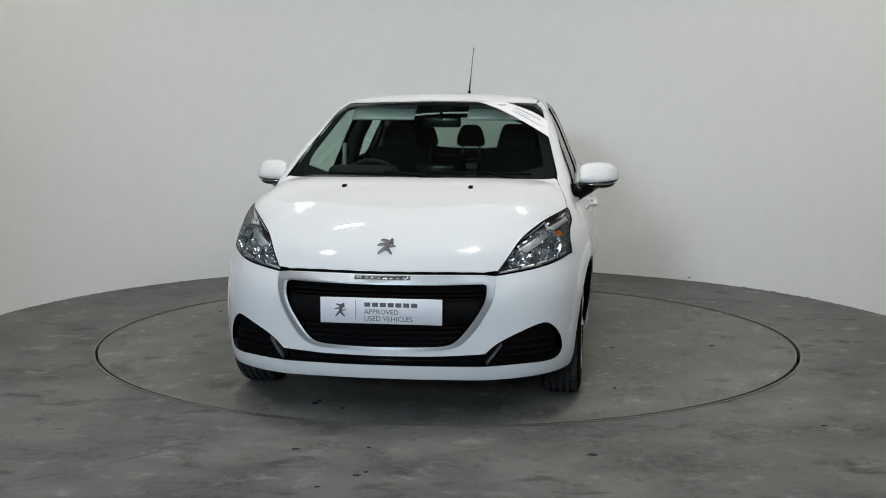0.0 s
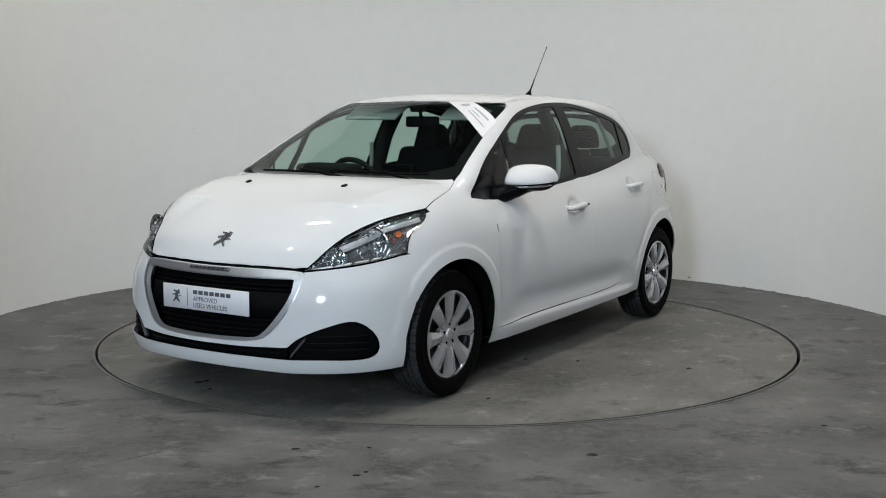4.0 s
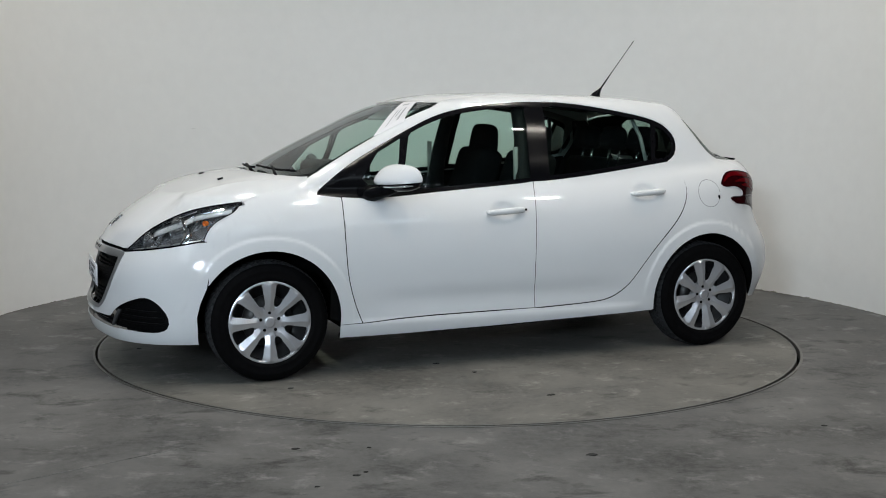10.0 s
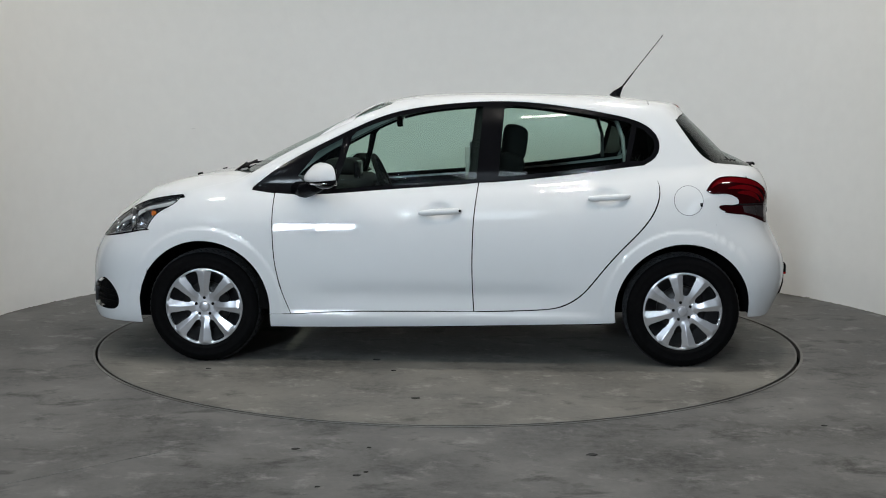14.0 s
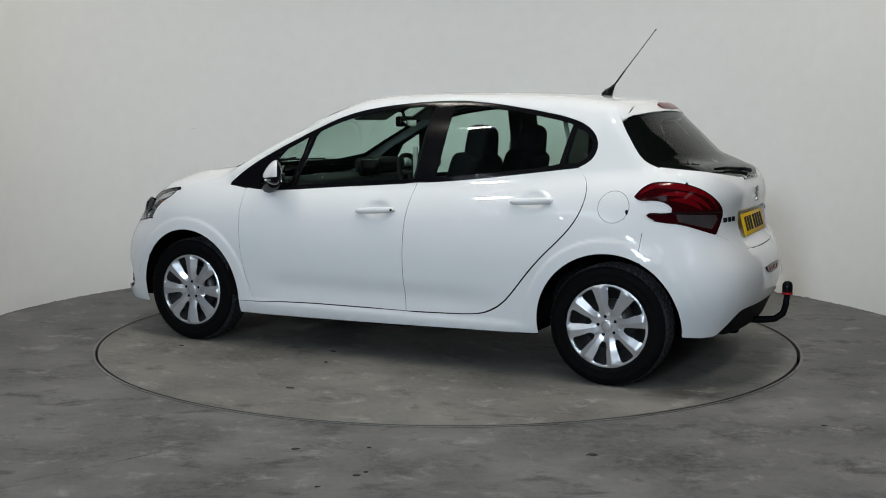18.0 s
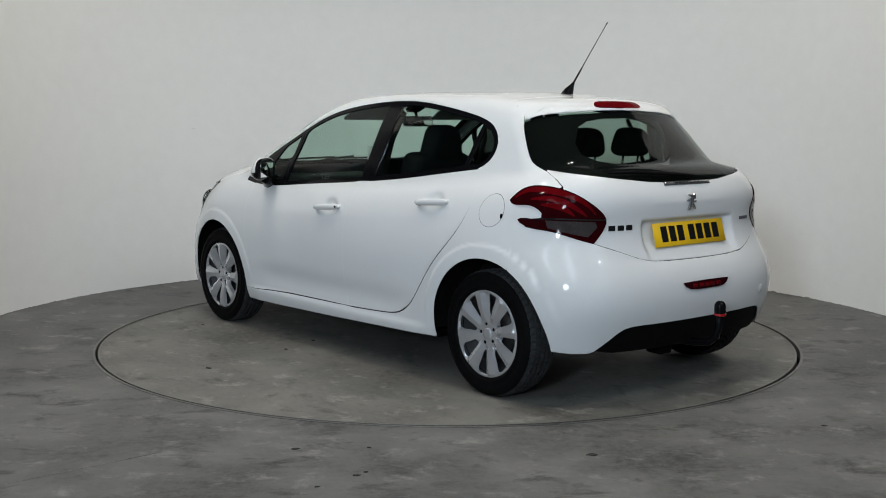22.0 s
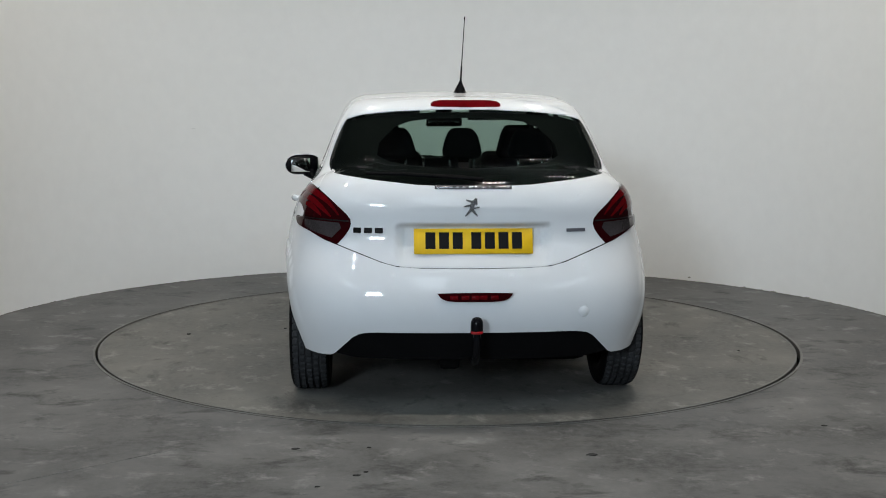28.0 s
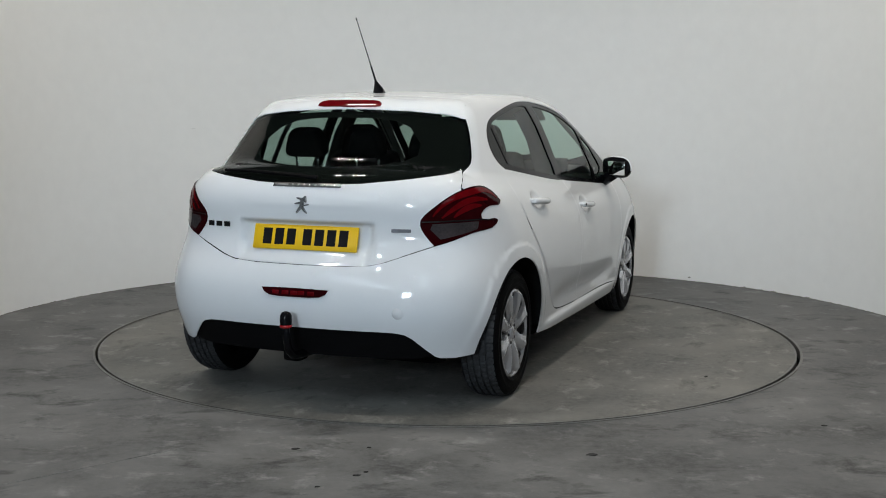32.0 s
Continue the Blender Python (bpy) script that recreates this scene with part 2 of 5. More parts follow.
turntable = tagged(new("turntable"), "round concrete-topped vehicle turntable, flush with the floor", "turntable")
bm = lathe([(0.0005, -0.08), (R_DISC - 0.004, -0.08), (R_DISC - 0.004, -0.006), (R_DISC - 0.008, 0.0), (1.6, 0.0), (1.1, 0.0), (0.6, 0.0), (0.0005, 0.0)], 192)
part("deck", bm, M_DISC, turntable, smooth=False)
part("rim", lathe([(R_DISC - 0.003, -0.08), (R_DISC + 0.001, -0.08), (R_DISC + 0.001, 0.002), (R_DISC - 0.010, 0.002)], 192), M_STEEL, turntable, "thin worn metal rim", smooth=False)


def curved_wall():
    """The round white backdrop wall, open towards the camera."""
    bm = bmesh.new()
    a0, a1, n = radians(8), radians(172), 140
    cols = []
    for i in range(n + 1):
        a = a0 + (a1 - a0) * i / n
        c, s = math.cos(a), math.sin(a)
        cols.append([bm.verts.new((r * c, r * s, z)) for r, z in ((R_WALL, 0.0), (R_WALL, 1.3), (R_WALL, 2.6), (R_WALL, 3.4), (R_WALL + 0.12, 3.4), (R_WALL + 0.12, 0.0))])
    for p, q in zip(cols, cols[1:]):
        for k in range(5):
            bm.faces.new((p[k], q[k], q[k + 1], p[k + 1]))
    bm.faces.new(cols[0]), bm.faces.new(cols[-1][::-1])
    return tagged(part("wall_curved", bm, M_WALL), "round smooth white-painted backdrop wall", "wall", kind="structure")


curved_wall()


def hall():
    """Plain walls and a ceiling that close the hall behind the camera."""
    for name, size, at in (("wall_south", (18, 0.2, 4.6), (0, -12.6, 2.3)), ("wall_west", (0.2, 19.2, 4.6), (-8.6, -3.1, 2.3)),
                           ("wall_east", (0.2, 19.2, 4.6), (8.6, -3.1, 2.3)), ("wall_north", (18, 0.2, 4.6), (0, 6.4, 2.3))):
        tagged(part(name, box(size, at), M_HALL, smooth=False), "plain dark grey hall wall", "wall", kind="structure")
    tagged(part("ceiling", box((18, 20, 0.2), (0, -3.1, 4.7)), M_HALL, smooth=False), "plain dark grey hall ceiling", "ceiling", kind="structure")


hall()
# ---------------------------------------------------------------- body surface of the car
# Car space: x forward from the front axle, y to the car's left, z up from the floor.
def curve(xs, ys):
    """A natural cubic spline through a few knots."""
    xs, ys = np.array(xs, float), np.array(ys, float)
    n, h = len(xs), np.diff(xs)
    a, b = np.eye(n), np.zeros(n)
    for i in range(1, n - 1):
        a[i, i - 1:i + 2] = h[i - 1], 2 * (h[i - 1] + h[i]), h[i]
        b[i] = 6 * ((ys[i + 1] - ys[i]) / h[i] - (ys[i] - ys[i - 1]) / h[i - 1])
    m = np.linalg.solve(a, b)

    def value(x):
        x = np.clip(x, xs[0], xs[-1])
        i = np.clip(np.searchsorted(xs, x) - 1, 0, n - 2)
        p, q = (xs[i + 1] - x) / h[i], (x - xs[i]) / h[i]
        return p * ys[i] + q * ys[i + 1] + ((p ** 3 - p) * m[i] + (q ** 3 - q) * m[i + 1]) * h[i] ** 2 / 6
    return value


def path2d(points, n, closed=False):
    """n points along a smooth line through a few points."""
    p = np.array(points, float)
    if closed:
        p = np.concatenate([p[-3:], p, p[:3]])
    t = np.r_[0, np.cumsum(np.hypot(*np.diff(p, axis=0).T) ** 0.7)]
    u = np.linspace(t[3] if closed else t[0], t[len(p) - 3] if closed else t[-1], n, endpoint=not closed)
    return np.stack([curve(t, p[:, 0])(u), curve(t, p[:, 1])(u)], 1)


def smax(a, b, k):
    h = np.clip(0.5 + 0.5 * (a - b) / k, 0, 1)
    return b + (a - b) * h + k * h * (1 - h)


def smin(a, b, k):
    return -smax(-a, -b, k)


def ramp(x, a, b):
    t = np.clip((x - a) / (b - a), 0, 1)
    return t * t * (3 - 2 * t)


PLAN = path2d([(0.80, -0.2), (0.805, 0), (0.79, 0.2), (0.745, 0.4), (0.665, 0.59), (0.54, 0.73), (0.36, 0.815), (0.1, 0.856), (-0.35, 0.866),
               (-1.2, 0.868), (-2.0, 0.868), (-2.45, 0.858), (-2.75, 0.835), (-2.95, 0.77), (-3.08, 0.635), (-3.145, 0.40), (-3.168, 0), (-3.145, -0.40)], 900)
PLAN = PLAN[PLAN[:, 1] >= 0]
STEP = np.r_[0, np.cumsum(np.hypot(*np.diff(PLAN, axis=0).T))]
GX, GY = np.arange(-3.6, 1.2, 0.012), np.arange(0, 1.2, 0.012)


def plan_tables():
    """Distance to the plan's outline, and how far round it the nearest point lies, on a grid."""
    nx, ny = np.gradient(PLAN[:, 1]), -np.gradient(PLAN[:, 0])
    ln = np.hypot(nx, ny)
    dist, along = np.empty((len(GX), len(GY))), np.empty((len(GX), len(GY)))
    for i, x in enumerate(GX):
        dx, dy = x - PLAN[:, 0][:, None], GY[None] - PLAN[:, 1][:, None]
        q = (dx * dx + dy * dy).argmin(0)
        j = np.arange(len(GY))
        side = (dx[q, 0] * nx[q] + dy[q, j] * ny[q]) / ln[q]
        dist[i], along[i] = side, STEP[q]
    return dist, along


DIST, ALONG = plan_tables()


def on_grid(table, x, y):
    u, v = np.clip((x - GX[0]) / 0.012, 0, len(GX) - 1.001), np.clip(y / 0.012, 0, len(GY) - 1.001)
    i, j = u.astype(int), v.astype(int)
    a, b = u - i, v - j
    return (1 - a) * ((1 - b) * table[i, j] + b * table[i, j + 1]) + a * ((1 - b) * table[i + 1, j] + b * table[i + 1, j + 1])


# How far the walls of the tub lie inside the plan at each height: nose, flank, tail.
IN_NOSE = curve([0.12, 0.18, 0.24, 0.30, 0.38, 0.46, 0.54, 0.62, 0.68, 0.74, 0.80, 0.90], [0.0997, 0.0344, 0.0071, 0.0015, 0.006, 0.012, 0.024, 0.056, 0.094, 0.135, 0.203, 0.333])
IN_SIDE = curve([0.12, 0.20, 0.26, 0.32, 0.40, 0.50, 0.60, 0.70, 0.80, 0.86, 0.92, 1.00, 1.10], [0.099, 0.044, 0.024, 0.016, 0.008, 0.001, -0.004, 0.001, 0.018, 0.034, 0.052, 0.083, 0.138])
IN_TAIL = curve([0.12, 0.22, 0.30, 0.40, 0.50, 0.58, 0.66, 0.74, 0.84, 0.92, 1.00, 1.06, 1.12], [0.139, 0.078, 0.042, 0.004, -0.008, 0.006, 0.042, 0.082, 0.096, 0.092, 0.122, 0.173, 0.249])
S_NOSE, S_TAIL = STEP[np.abs(PLAN[:, 0] - 0.30).argmin()], STEP[np.abs(PLAN[:, 0] + 2.62).argmin()]
# Heights of bonnet and shoulder on the middle line; the windscreen, roof and rear glass in side view.
TOP = curve([-3.3, -2.9, -2.3, -1.3, -0.4, -0.1, 0.14, 0.35, 0.52, 0.64, 0.74, 0.84], [1.115, 1.095, 1.081, 1.042, 1.027, 1.019, 0.9825, 0.9225, 0.862, 0.785, 0.709, 0.6])
SCREEN = curve([0.85, 0.95, 1.05, 1.15, 1.25, 1.35, 1.45, 1.55], [0.1308, 0.001772, -0.1675, -0.3596, -0.5683, -0.7795, -1.077, -1.456])
ROOF = curve([-3.0, -2.7, -2.5, -2.2, -1.8, -1.4, -1.1, -0.8, -0.4], [1.354, 1.398, 1.408, 1.437, 1.451, 1.454, 1.441, 1.421, 1.368])
GLASS = curve([0.90, 1.00, 1.10, 1.20, 1.30, 1.40, 1.50], [0.76, 0.752, 0.714, 0.674, 0.628, 0.568, 0.5085])
HATCH = curve([0.90, 1.00, 1.06, 1.15, 1.25, 1.33, 1.38, 1.46], [-3.076, -2.99, -2.925, -2.828, -2.725, -2.64, -2.595, -2.523])


def solid(p):
    """Roughly the distance from the car's skin, less than nothing inside."""
    x, y, z = p[:, 0], np.abs(p[:, 1]), p[:, 2]
    s = on_grid(ALONG, x, y)
    nose, tail = 1 - ramp(s, S_NOSE - 0.55, S_NOSE + 0.35), ramp(s, S_TAIL - 0.15, S_TAIL + 0.62)
    inset = nose * IN_NOSE(z) + tail * IN_TAIL(z) + (1 - nose - tail) * IN_SIDE(z)
    for wx in (0.0, -2.538):
        r = np.hypot(x - wx, z - 0.30)
        inset = inset - 0.0065 * (1 - ramp(r, 0.412, 0.432)) * ramp(y, 0.6, 0.75) * ramp(z, 0.22, 0.46)
    for hx, hz in ((-1.262, 0.822), (-2.135, 0.900)):
        inset = inset + 0.027 * np.exp(-(((x - hx) / 0.066) ** 2 + ((z - hz) / 0.041) ** 2) ** 1.8)
    inset = inset + 0.014 * np.exp(-((z - 0.372) / np.where(z > 0.372, 0.062, 0.075)) ** 2) * ramp(-x, 0.42, 0.75) * ramp(x, -2.10, -1.75)
    inset = inset - 0.011 * (1 - ramp(z, 0.258, 0.296)) * ramp(-x, 0.36, 0.52) * ramp(x, -2.16, -1.98)
    sunk = (1 - ramp(y, 0.300, 0.350)) * ramp(z, 0.620, 0.750) * (1 - ramp(z, 0.828, 0.846))
    tub = on_grid(DIST, x, y) + inset + 0.030 * sunk * ramp(-x, 2.6, 2.8)
    off = (y - 0.68) * 0.949 + (x + 0.20) * 0.316
    ridge = 0.0075 * np.exp(-np.sqrt(off * off + 0.005 ** 2) / 0.055) * ramp(x, -0.26, -0.12) * (1 - ramp(x, 0.16, 0.42))
    low = smax(tub, (z - TOP(x) - ridge + 0.02 * y * y + 0.55 * y ** 7) * 0.93, 0.07)
    screen = (x - SCREEN(z) + 0.30 * y * y) * 0.42
    roof = z - ROOF(x) + 0.09 * y * y
    flank = (y - GLASS(z) + 0.030 * (x + 1.35) ** 2 * ramp(-x, 1.35, 2.6)) * 0.90
    hatch = (HATCH(z) + 0.30 * y * y + 0.45 * y ** 4 - x) * 0.72
    high = smax(smax(smax(screen, roof, 0.05), flank, 0.06), hatch, 0.05)
    return smin(low, np.maximum(high, 0.93 - z), 0.025)


def cast(p, way, far=1.6):
    """Where rays along way, from far outside, meet the skin."""
    p = p - way * far
    for _ in range(70):
        p = p + way * (0.8 * solid(p))[:, None]
    return p


def normals(p):
    e = 0.004
    g = np.stack([solid(p + e * d) - solid(p - e * d) for d in np.eye(3)], 1)
    return g / np.linalg.norm(g, axis=1)[:, None]
# ---------------------------------------------------------------- the car
from mathutils.geometry import delaunay_2d_cdt

car = tagged(new("car"), "glossy white five-door hatchback car parked on the turntable", "car")
SHIFT = np.array([1.2681, 0.0046, 0.0])      # from the front axle to the turntable's axis


def chart(kind, uv):
    """Start points and ways of the rays by which flat outlines are laid on the skin."""
    u, v = uv[:, 0], uv[:, 1]
    o, one = np.zeros_like(u), np.ones_like(u)
    if kind == "side":
        return np.stack([u, o, v], 1), np.stack([o, -one, o], 1)
    if kind == "top":
        return np.stack([u, v, o + 0.9], 1), np.stack([o, o, -one], 1)
    if kind == "nose":
        c, s = np.cos(u), np.sin(u)
        return np.stack([o - 0.2, o, v], 1), np.stack([-c, -s, o], 1)
    c, s = np.cos(u), np.sin(u)
    return np.stack([o - 2.3, o, v], 1), np.stack([c, -s, o], 1)


def lay(kind, uv):
    p, way = chart(kind, np.asarray(uv, float))
    return cast(p, way)


def within(poly, q):
    x, y = q[:, 0], q[:, 1]
    hit = np.zeros(len(q), bool)
    for (ax, ay), (bx, by) in zip(poly, np.roll(poly, -1, 0)):
        if ay != by:
            hit ^= ((ay > y) != (by > y)) & (x < (bx - ax) * (y - ay) / (by - ay) + ax)
    return hit


def densify(poly, step):
    out = []
    for a, b in zip(poly, np.roll(poly, -1, 0)):
        n = max(1, int(round(np.hypot(*(b - a)) / step)))
        out += [a + (b - a) * k / n for k in range(n)]
    return np.array(out)


def clear_of(poly, q, gap):
    ok = np.ones(len(q), bool)
    for a, b in zip(poly, np.roll(poly, -1, 0)):
        d = b - a
        t = np.clip(((q - a) @ d) / max(d @ d, 1e-12), 0, 1)
        ok &= np.hypot(*(q - a - t[:, None] * d).T) > gap
    return ok


def tiles(outline, holes, step):
    """Triangles that fill a flat outline, less its holes."""
    loops = [densify(np.asarray(l, float), step) for l in [outline] + list(holes)]
    lo, hi = loops[0].min(0), loops[0].max(0)
    gx, gy = np.meshgrid(np.arange(lo[0], hi[0], step), np.arange(lo[1], hi[1], step))
    gx[1::2] += step / 2
    q = np.stack([gx.ravel(), gy.ravel()], 1)
    q = q[within(loops[0], q)]
    for l in loops:
        q = q[clear_of(l, q, step * 0.45)]
        if l is not loops[0]:
            q = q[~within(l, q)]
    pts, edges, at = [], [], 0
    for l in loops:
        n = len(l)
        edges += [(at + i, at + (i + 1) % n) for i in range(n)]
        pts += list(l)
        at += n
    pts = np.array(pts + list(q))
    v, _, f, _, _, _ = delaunay_2d_cdt([Vector(p) for p in pts], edges, [], 0, 1e-6)
    v = np.array([tuple(p) for p in v])
    f = np.array([t for t in f if len(t) == 3])
    mid = v[f].mean(1)
    keep = within(loops[0], mid)
    for l in loops[1:]:
        keep &= ~within(l, mid)
    f = f[keep]
    used = np.unique(f)
    back = -np.ones(len(v), int)
    back[used] = np.arange(len(used))
    return v[used], back[f]


def sheet(kind, outline, holes=(), step=0.03, proud=0.0, rim=0.012):
    """A panel laid on the skin: its points, triangles and normals, with its edges turned in."""
    v, f = tiles(outline, holes, step)
    p = lay(kind, v)
    n = normals(p)
    p = p + n * proud
    tri = p[f]
    cr = np.cross(tri[:, 1] - tri[:, 0], tri[:, 2] - tri[:, 0])
    flip = (cr * n[f[:, 0]]).sum(1) < 0
    f[flip] = f[flip][:, ::-1]
    if rim:
        count = {}
        for t in f:
            for a, b in ((t[0], t[1]), (t[1], t[2]), (t[2], t[0])):
                if (b, a) in count:
                    del count[(b, a)]
                else:
                    count[(a, b)] = 1
        ring = sorted({i for e in count for i in e})
        low = {i: len(p) + k for k, i in enumerate(ring)}
        p = np.concatenate([p, p[ring] - n[ring] * rim])
        f = [tuple(t) for t in f] + [(a, low[a], low[b], b) for a, b in count]
        n = np.concatenate([n, n[ring]])
    return p, [tuple(t) for t in f], n


def mirrored(p, f, n):
    k = np.array([1, -1, 1])
    return p * k, [tuple(t[::-1]) for t in f], n * k


def panel(name, kind, outline, mat, parent=None, holes=(), step=0.03, proud=0.0, rim=0.006, label="", both=False, whole=False):
    """A skin panel of the car. both: one on each flank. whole: outline is the left half of one that spans the middle."""
    o = np.asarray(outline, float)
    if whole:
        k = np.array([-1, 1]) if kind in ("nose", "tail") else np.array([1, -1])
        o = np.concatenate([o, (o * k)[::-1]])
        o = o[np.r_[True, np.hypot(*np.diff(o, axis=0).T) > 1e-5]]
        if np.hypot(*(o[0] - o[-1])) < 1e-5:
            o = o[:-1]
    p, f, n = sheet(kind, o, holes, step, proud, rim)
    made = [link(name, p + SHIFT, f, mat, parent or car, label, nrm=n)]
    if both:
        p, f, n = mirrored(p, f, n)
        made.append(link(name, p + SHIFT, f, mat, parent if isinstance(parent, bpy.types.Object) and parent is not car else car, label, nrm=n))
    return made


def smooth_line(points, n=24):
    return [tuple(p) for p in path2d(points, n)]


def arc(cx, cz, r, a0, a1, n=20):
    return [(cx + r * math.cos(radians(a0 + (a1 - a0) * i / n)), cz + r * math.sin(radians(a0 + (a1 - a0) * i / n))) for i in range(n + 1)]


WHEELS = (0.0, -2.538)
# Outlines in side view (x, z).
DLO_TOP = smooth_line([(-0.251, 0.930), (-0.410, 1.052), (-0.629, 1.172), (-0.869, 1.287), (-1.00, 1.334), (-1.207, 1.373), (-1.496, 1.397), (-1.724, 1.393), (-1.932, 1.369),
                       (-2.138, 1.335), (-2.283, 1.301), (-2.366, 1.261), (-2.415, 1.201), (-2.420, 1.149), (-2.396, 1.099), (-2.341, 1.064)], 56)
DLO_LOW = smooth_line([(-2.341, 1.064), (-2.010, 1.021), (-1.700, 0.985), (-1.456, 0.965), (-1.196, 0.946), (-0.865, 0.922), (-0.607, 0.904), (-0.40, 0.908), (-0.251, 0.925)], 28)
DOOR_FRONT = smooth_line([(-0.385, 0.907), (-0.380, 0.818), (-0.385, 0.633), (-0.397, 0.515), (-0.433, 0.372), (-0.473, 0.272)], 16)
DOOR_SPLIT = smooth_line([(-1.462, 0.966), (-1.440, 0.810), (-1.431, 0.623), (-1.432, 0.460), (-1.441, 0.293)], 12)
DOOR_LOW = [(-0.473, 0.272), (-0.66, 0.281), (-0.858, 0.287), (-1.189, 0.290), (-1.441, 0.293)]
DOOR_REAR = smooth_line([(-1.441, 0.293), (-1.632, 0.299), (-1.800, 0.307), (-1.900, 0.325), (-1.996, 0.382), (-2.075, 0.472), (-2.195, 0.617), (-2.317, 0.744), (-2.382, 0.842), (-2.405, 0.931), (-2.393, 0.997), (-2.343, 1.060)], 40)


def inset_line(line, a, b, d):
    """The stretch of a line between x = a and b, moved by d in z."""
    return [(x, z + d) for x, z in line if min(a, b) <= x <= max(a, b)]


def grown(poly, d):
    """A closed outline moved inward by d."""
    p = np.asarray(poly, float)
    a, b = np.roll(p, 1, 0), np.roll(p, -1, 0)
    t = b - a
    t /= np.maximum(np.hypot(t[:, 0], t[:, 1]), 1e-9)[:, None]
    area = (p[:, 0] * b[:, 1] - b[:, 0] * p[:, 1]).sum()
    nrm = np.stack([-t[:, 1], t[:, 0]], 1) * (1 if area > 0 else -1)
    return p + nrm * d


ARCH = 0.358
G = 0.0030                                   # half the gap between panels
ROOF_EDGE_X = [-1.00, -1.2, -1.45, -1.7, -1.95, -2.2, -2.42, -2.53]
ROOF_EDGE = [(x, 0.535) for x in ROOF_EDGE_X]
SCREEN_SIDE = smooth_line([(-0.285, 0.690), (-0.44, 0.660), (-0.612, 0.628), (-0.80, 0.594), (-0.97, 0.562), (-1.00, 0.535)], 14)
edge3 = lay("top", ROOF_EDGE)
side3 = lay("top", SCREEN_SIDE)
ROOF_RAIL = [(p[0], p[2]) for p in edge3]
PILLAR = [(p[0], p[2]) for p in side3]
HATCH_SIDE = smooth_line([(1.225, 1.335), (1.212, 1.298), (1.140, 1.188), (1.072, 1.106), (0.985, 1.068), (0.905, 1.035), (0.868, 1.004)], 14)
hatch3 = lay("tail", HATCH_SIDE)
LAMP_REAR = smooth_line([(1.151, 0.932), (1.110, 0.968), (1.049, 0.996), (0.932, 1.001), (0.832, 0.983), (0.754, 0.950), (0.692, 0.910), (0.643, 0.858), (0.650, 0.820), (0.704, 0.752)], 26) + \
    smooth_line([(0.704, 0.752), (0.801, 0.777), (0.928, 0.808), (1.062, 0.828), (1.090, 0.848), (1.051, 0.859), (0.966, 0.860), (0.958, 0.877), (0.990, 0.904), (1.055, 0.916), (1.126, 0.916), (1.151, 0.930)], 28)[1:-1]
LAMP_FRONT = smooth_line([(0.505, 0.641), (0.563, 0.691), (0.640, 0.752), (0.744, 0.806), (0.888, 0.853), (1.077, 0.884), (1.172, 0.894)], 22) + \
    smooth_line([(1.172, 0.894), (1.141, 0.850), (1.060, 0.807), (1.012, 0.760), (0.995, 0.711)], 12)[1:] + smooth_line([(0.995, 0.711), (0.887, 0.691), (0.733, 0.667), (0.505, 0.641)], 12)[1:-1]


def to_side(kind, line):
    return [(p[0], p[2]) for p in lay(kind, line)]


lamp_r = to_side("tail", LAMP_REAR)
TIP_TOP = min(range(26), key=lambda i: abs(LAMP_REAR[i][0] - 0.880))
TIP_LOW = min(range(26, len(LAMP_REAR)), key=lambda i: math.hypot(LAMP_REAR[i][0] - 1.062, LAMP_REAR[i][1] - 0.828))
lamp_f = to_side("nose", LAMP_FRONT)

BONNET_SIDE = [(0.112, 0.7545), (0.06, 0.748), (-0.025, 0.737), (-0.15, 0.715), (-0.225, 0.694), (-0.275, 0.688)]
SHOULDER = [(0.085, 0.772), (0.06, 0.776), (-0.025, 0.772), (-0.12, 0.758), (-0.20, 0.744), (-0.262, 0.728)]
# Flank: wing, doors, body side.
wing = arc(0, 0.30, ARCH, 200, 33, 30)
wing = [(-0.356, 0.267)] + [(x, z) for x, z in wing if z > 0.267] + [(0.298, 0.55), (0.294, 0.62), (0.292, 0.706)] + [lamp_f[i] for i in range(32, 21, -1)] + [(p[0], p[2]) for p in lay('top', SHOULDER)] + [PILLAR[0], (-0.268, 0.945), (-0.262, 0.938), (-0.255, 0.921)] + [(-0.381 + G, 0.905)] + [(x + 2 * G, z) for x, z in DOOR_FRONT[1:]]
panel("wing", "side", wing, M_PAINT, both=True, step=0.011)
panel("wing_shoulder", "top", BONNET_SIDE + [(-0.282, 0.70), (-0.275, 0.735)] + [(x, y + 0.008) for x, y in SHOULDER[::-1]] + [(0.10, 0.772)], M_PAINT, both=True, step=0.02, proud=-0.0012, rim=0)
front_door = [(x, z - G) for x, z in DLO_LOW if -1.45 < x < -0.40][::-1]
front_door = DOOR_FRONT[::-1] + front_door + [(x + G, z) for x, z in DOOR_SPLIT] + [(x, z + G) for x, z in DOOR_LOW[::-1][1:-1]]
doors_f = panel("front_door", "side", front_door, M_PAINT, both=True, step=0.014)
rear_door = [(x - G, z) for x, z in DOOR_SPLIT[::-1]] + [(x, z - G) for x, z in DLO_LOW if -2.33 < x < -1.47][::-1] + DOOR_REAR[::-1][:-1]
doors_r = panel("rear_door", "side", rear_door, M_PAINT, both=True, step=0.014)
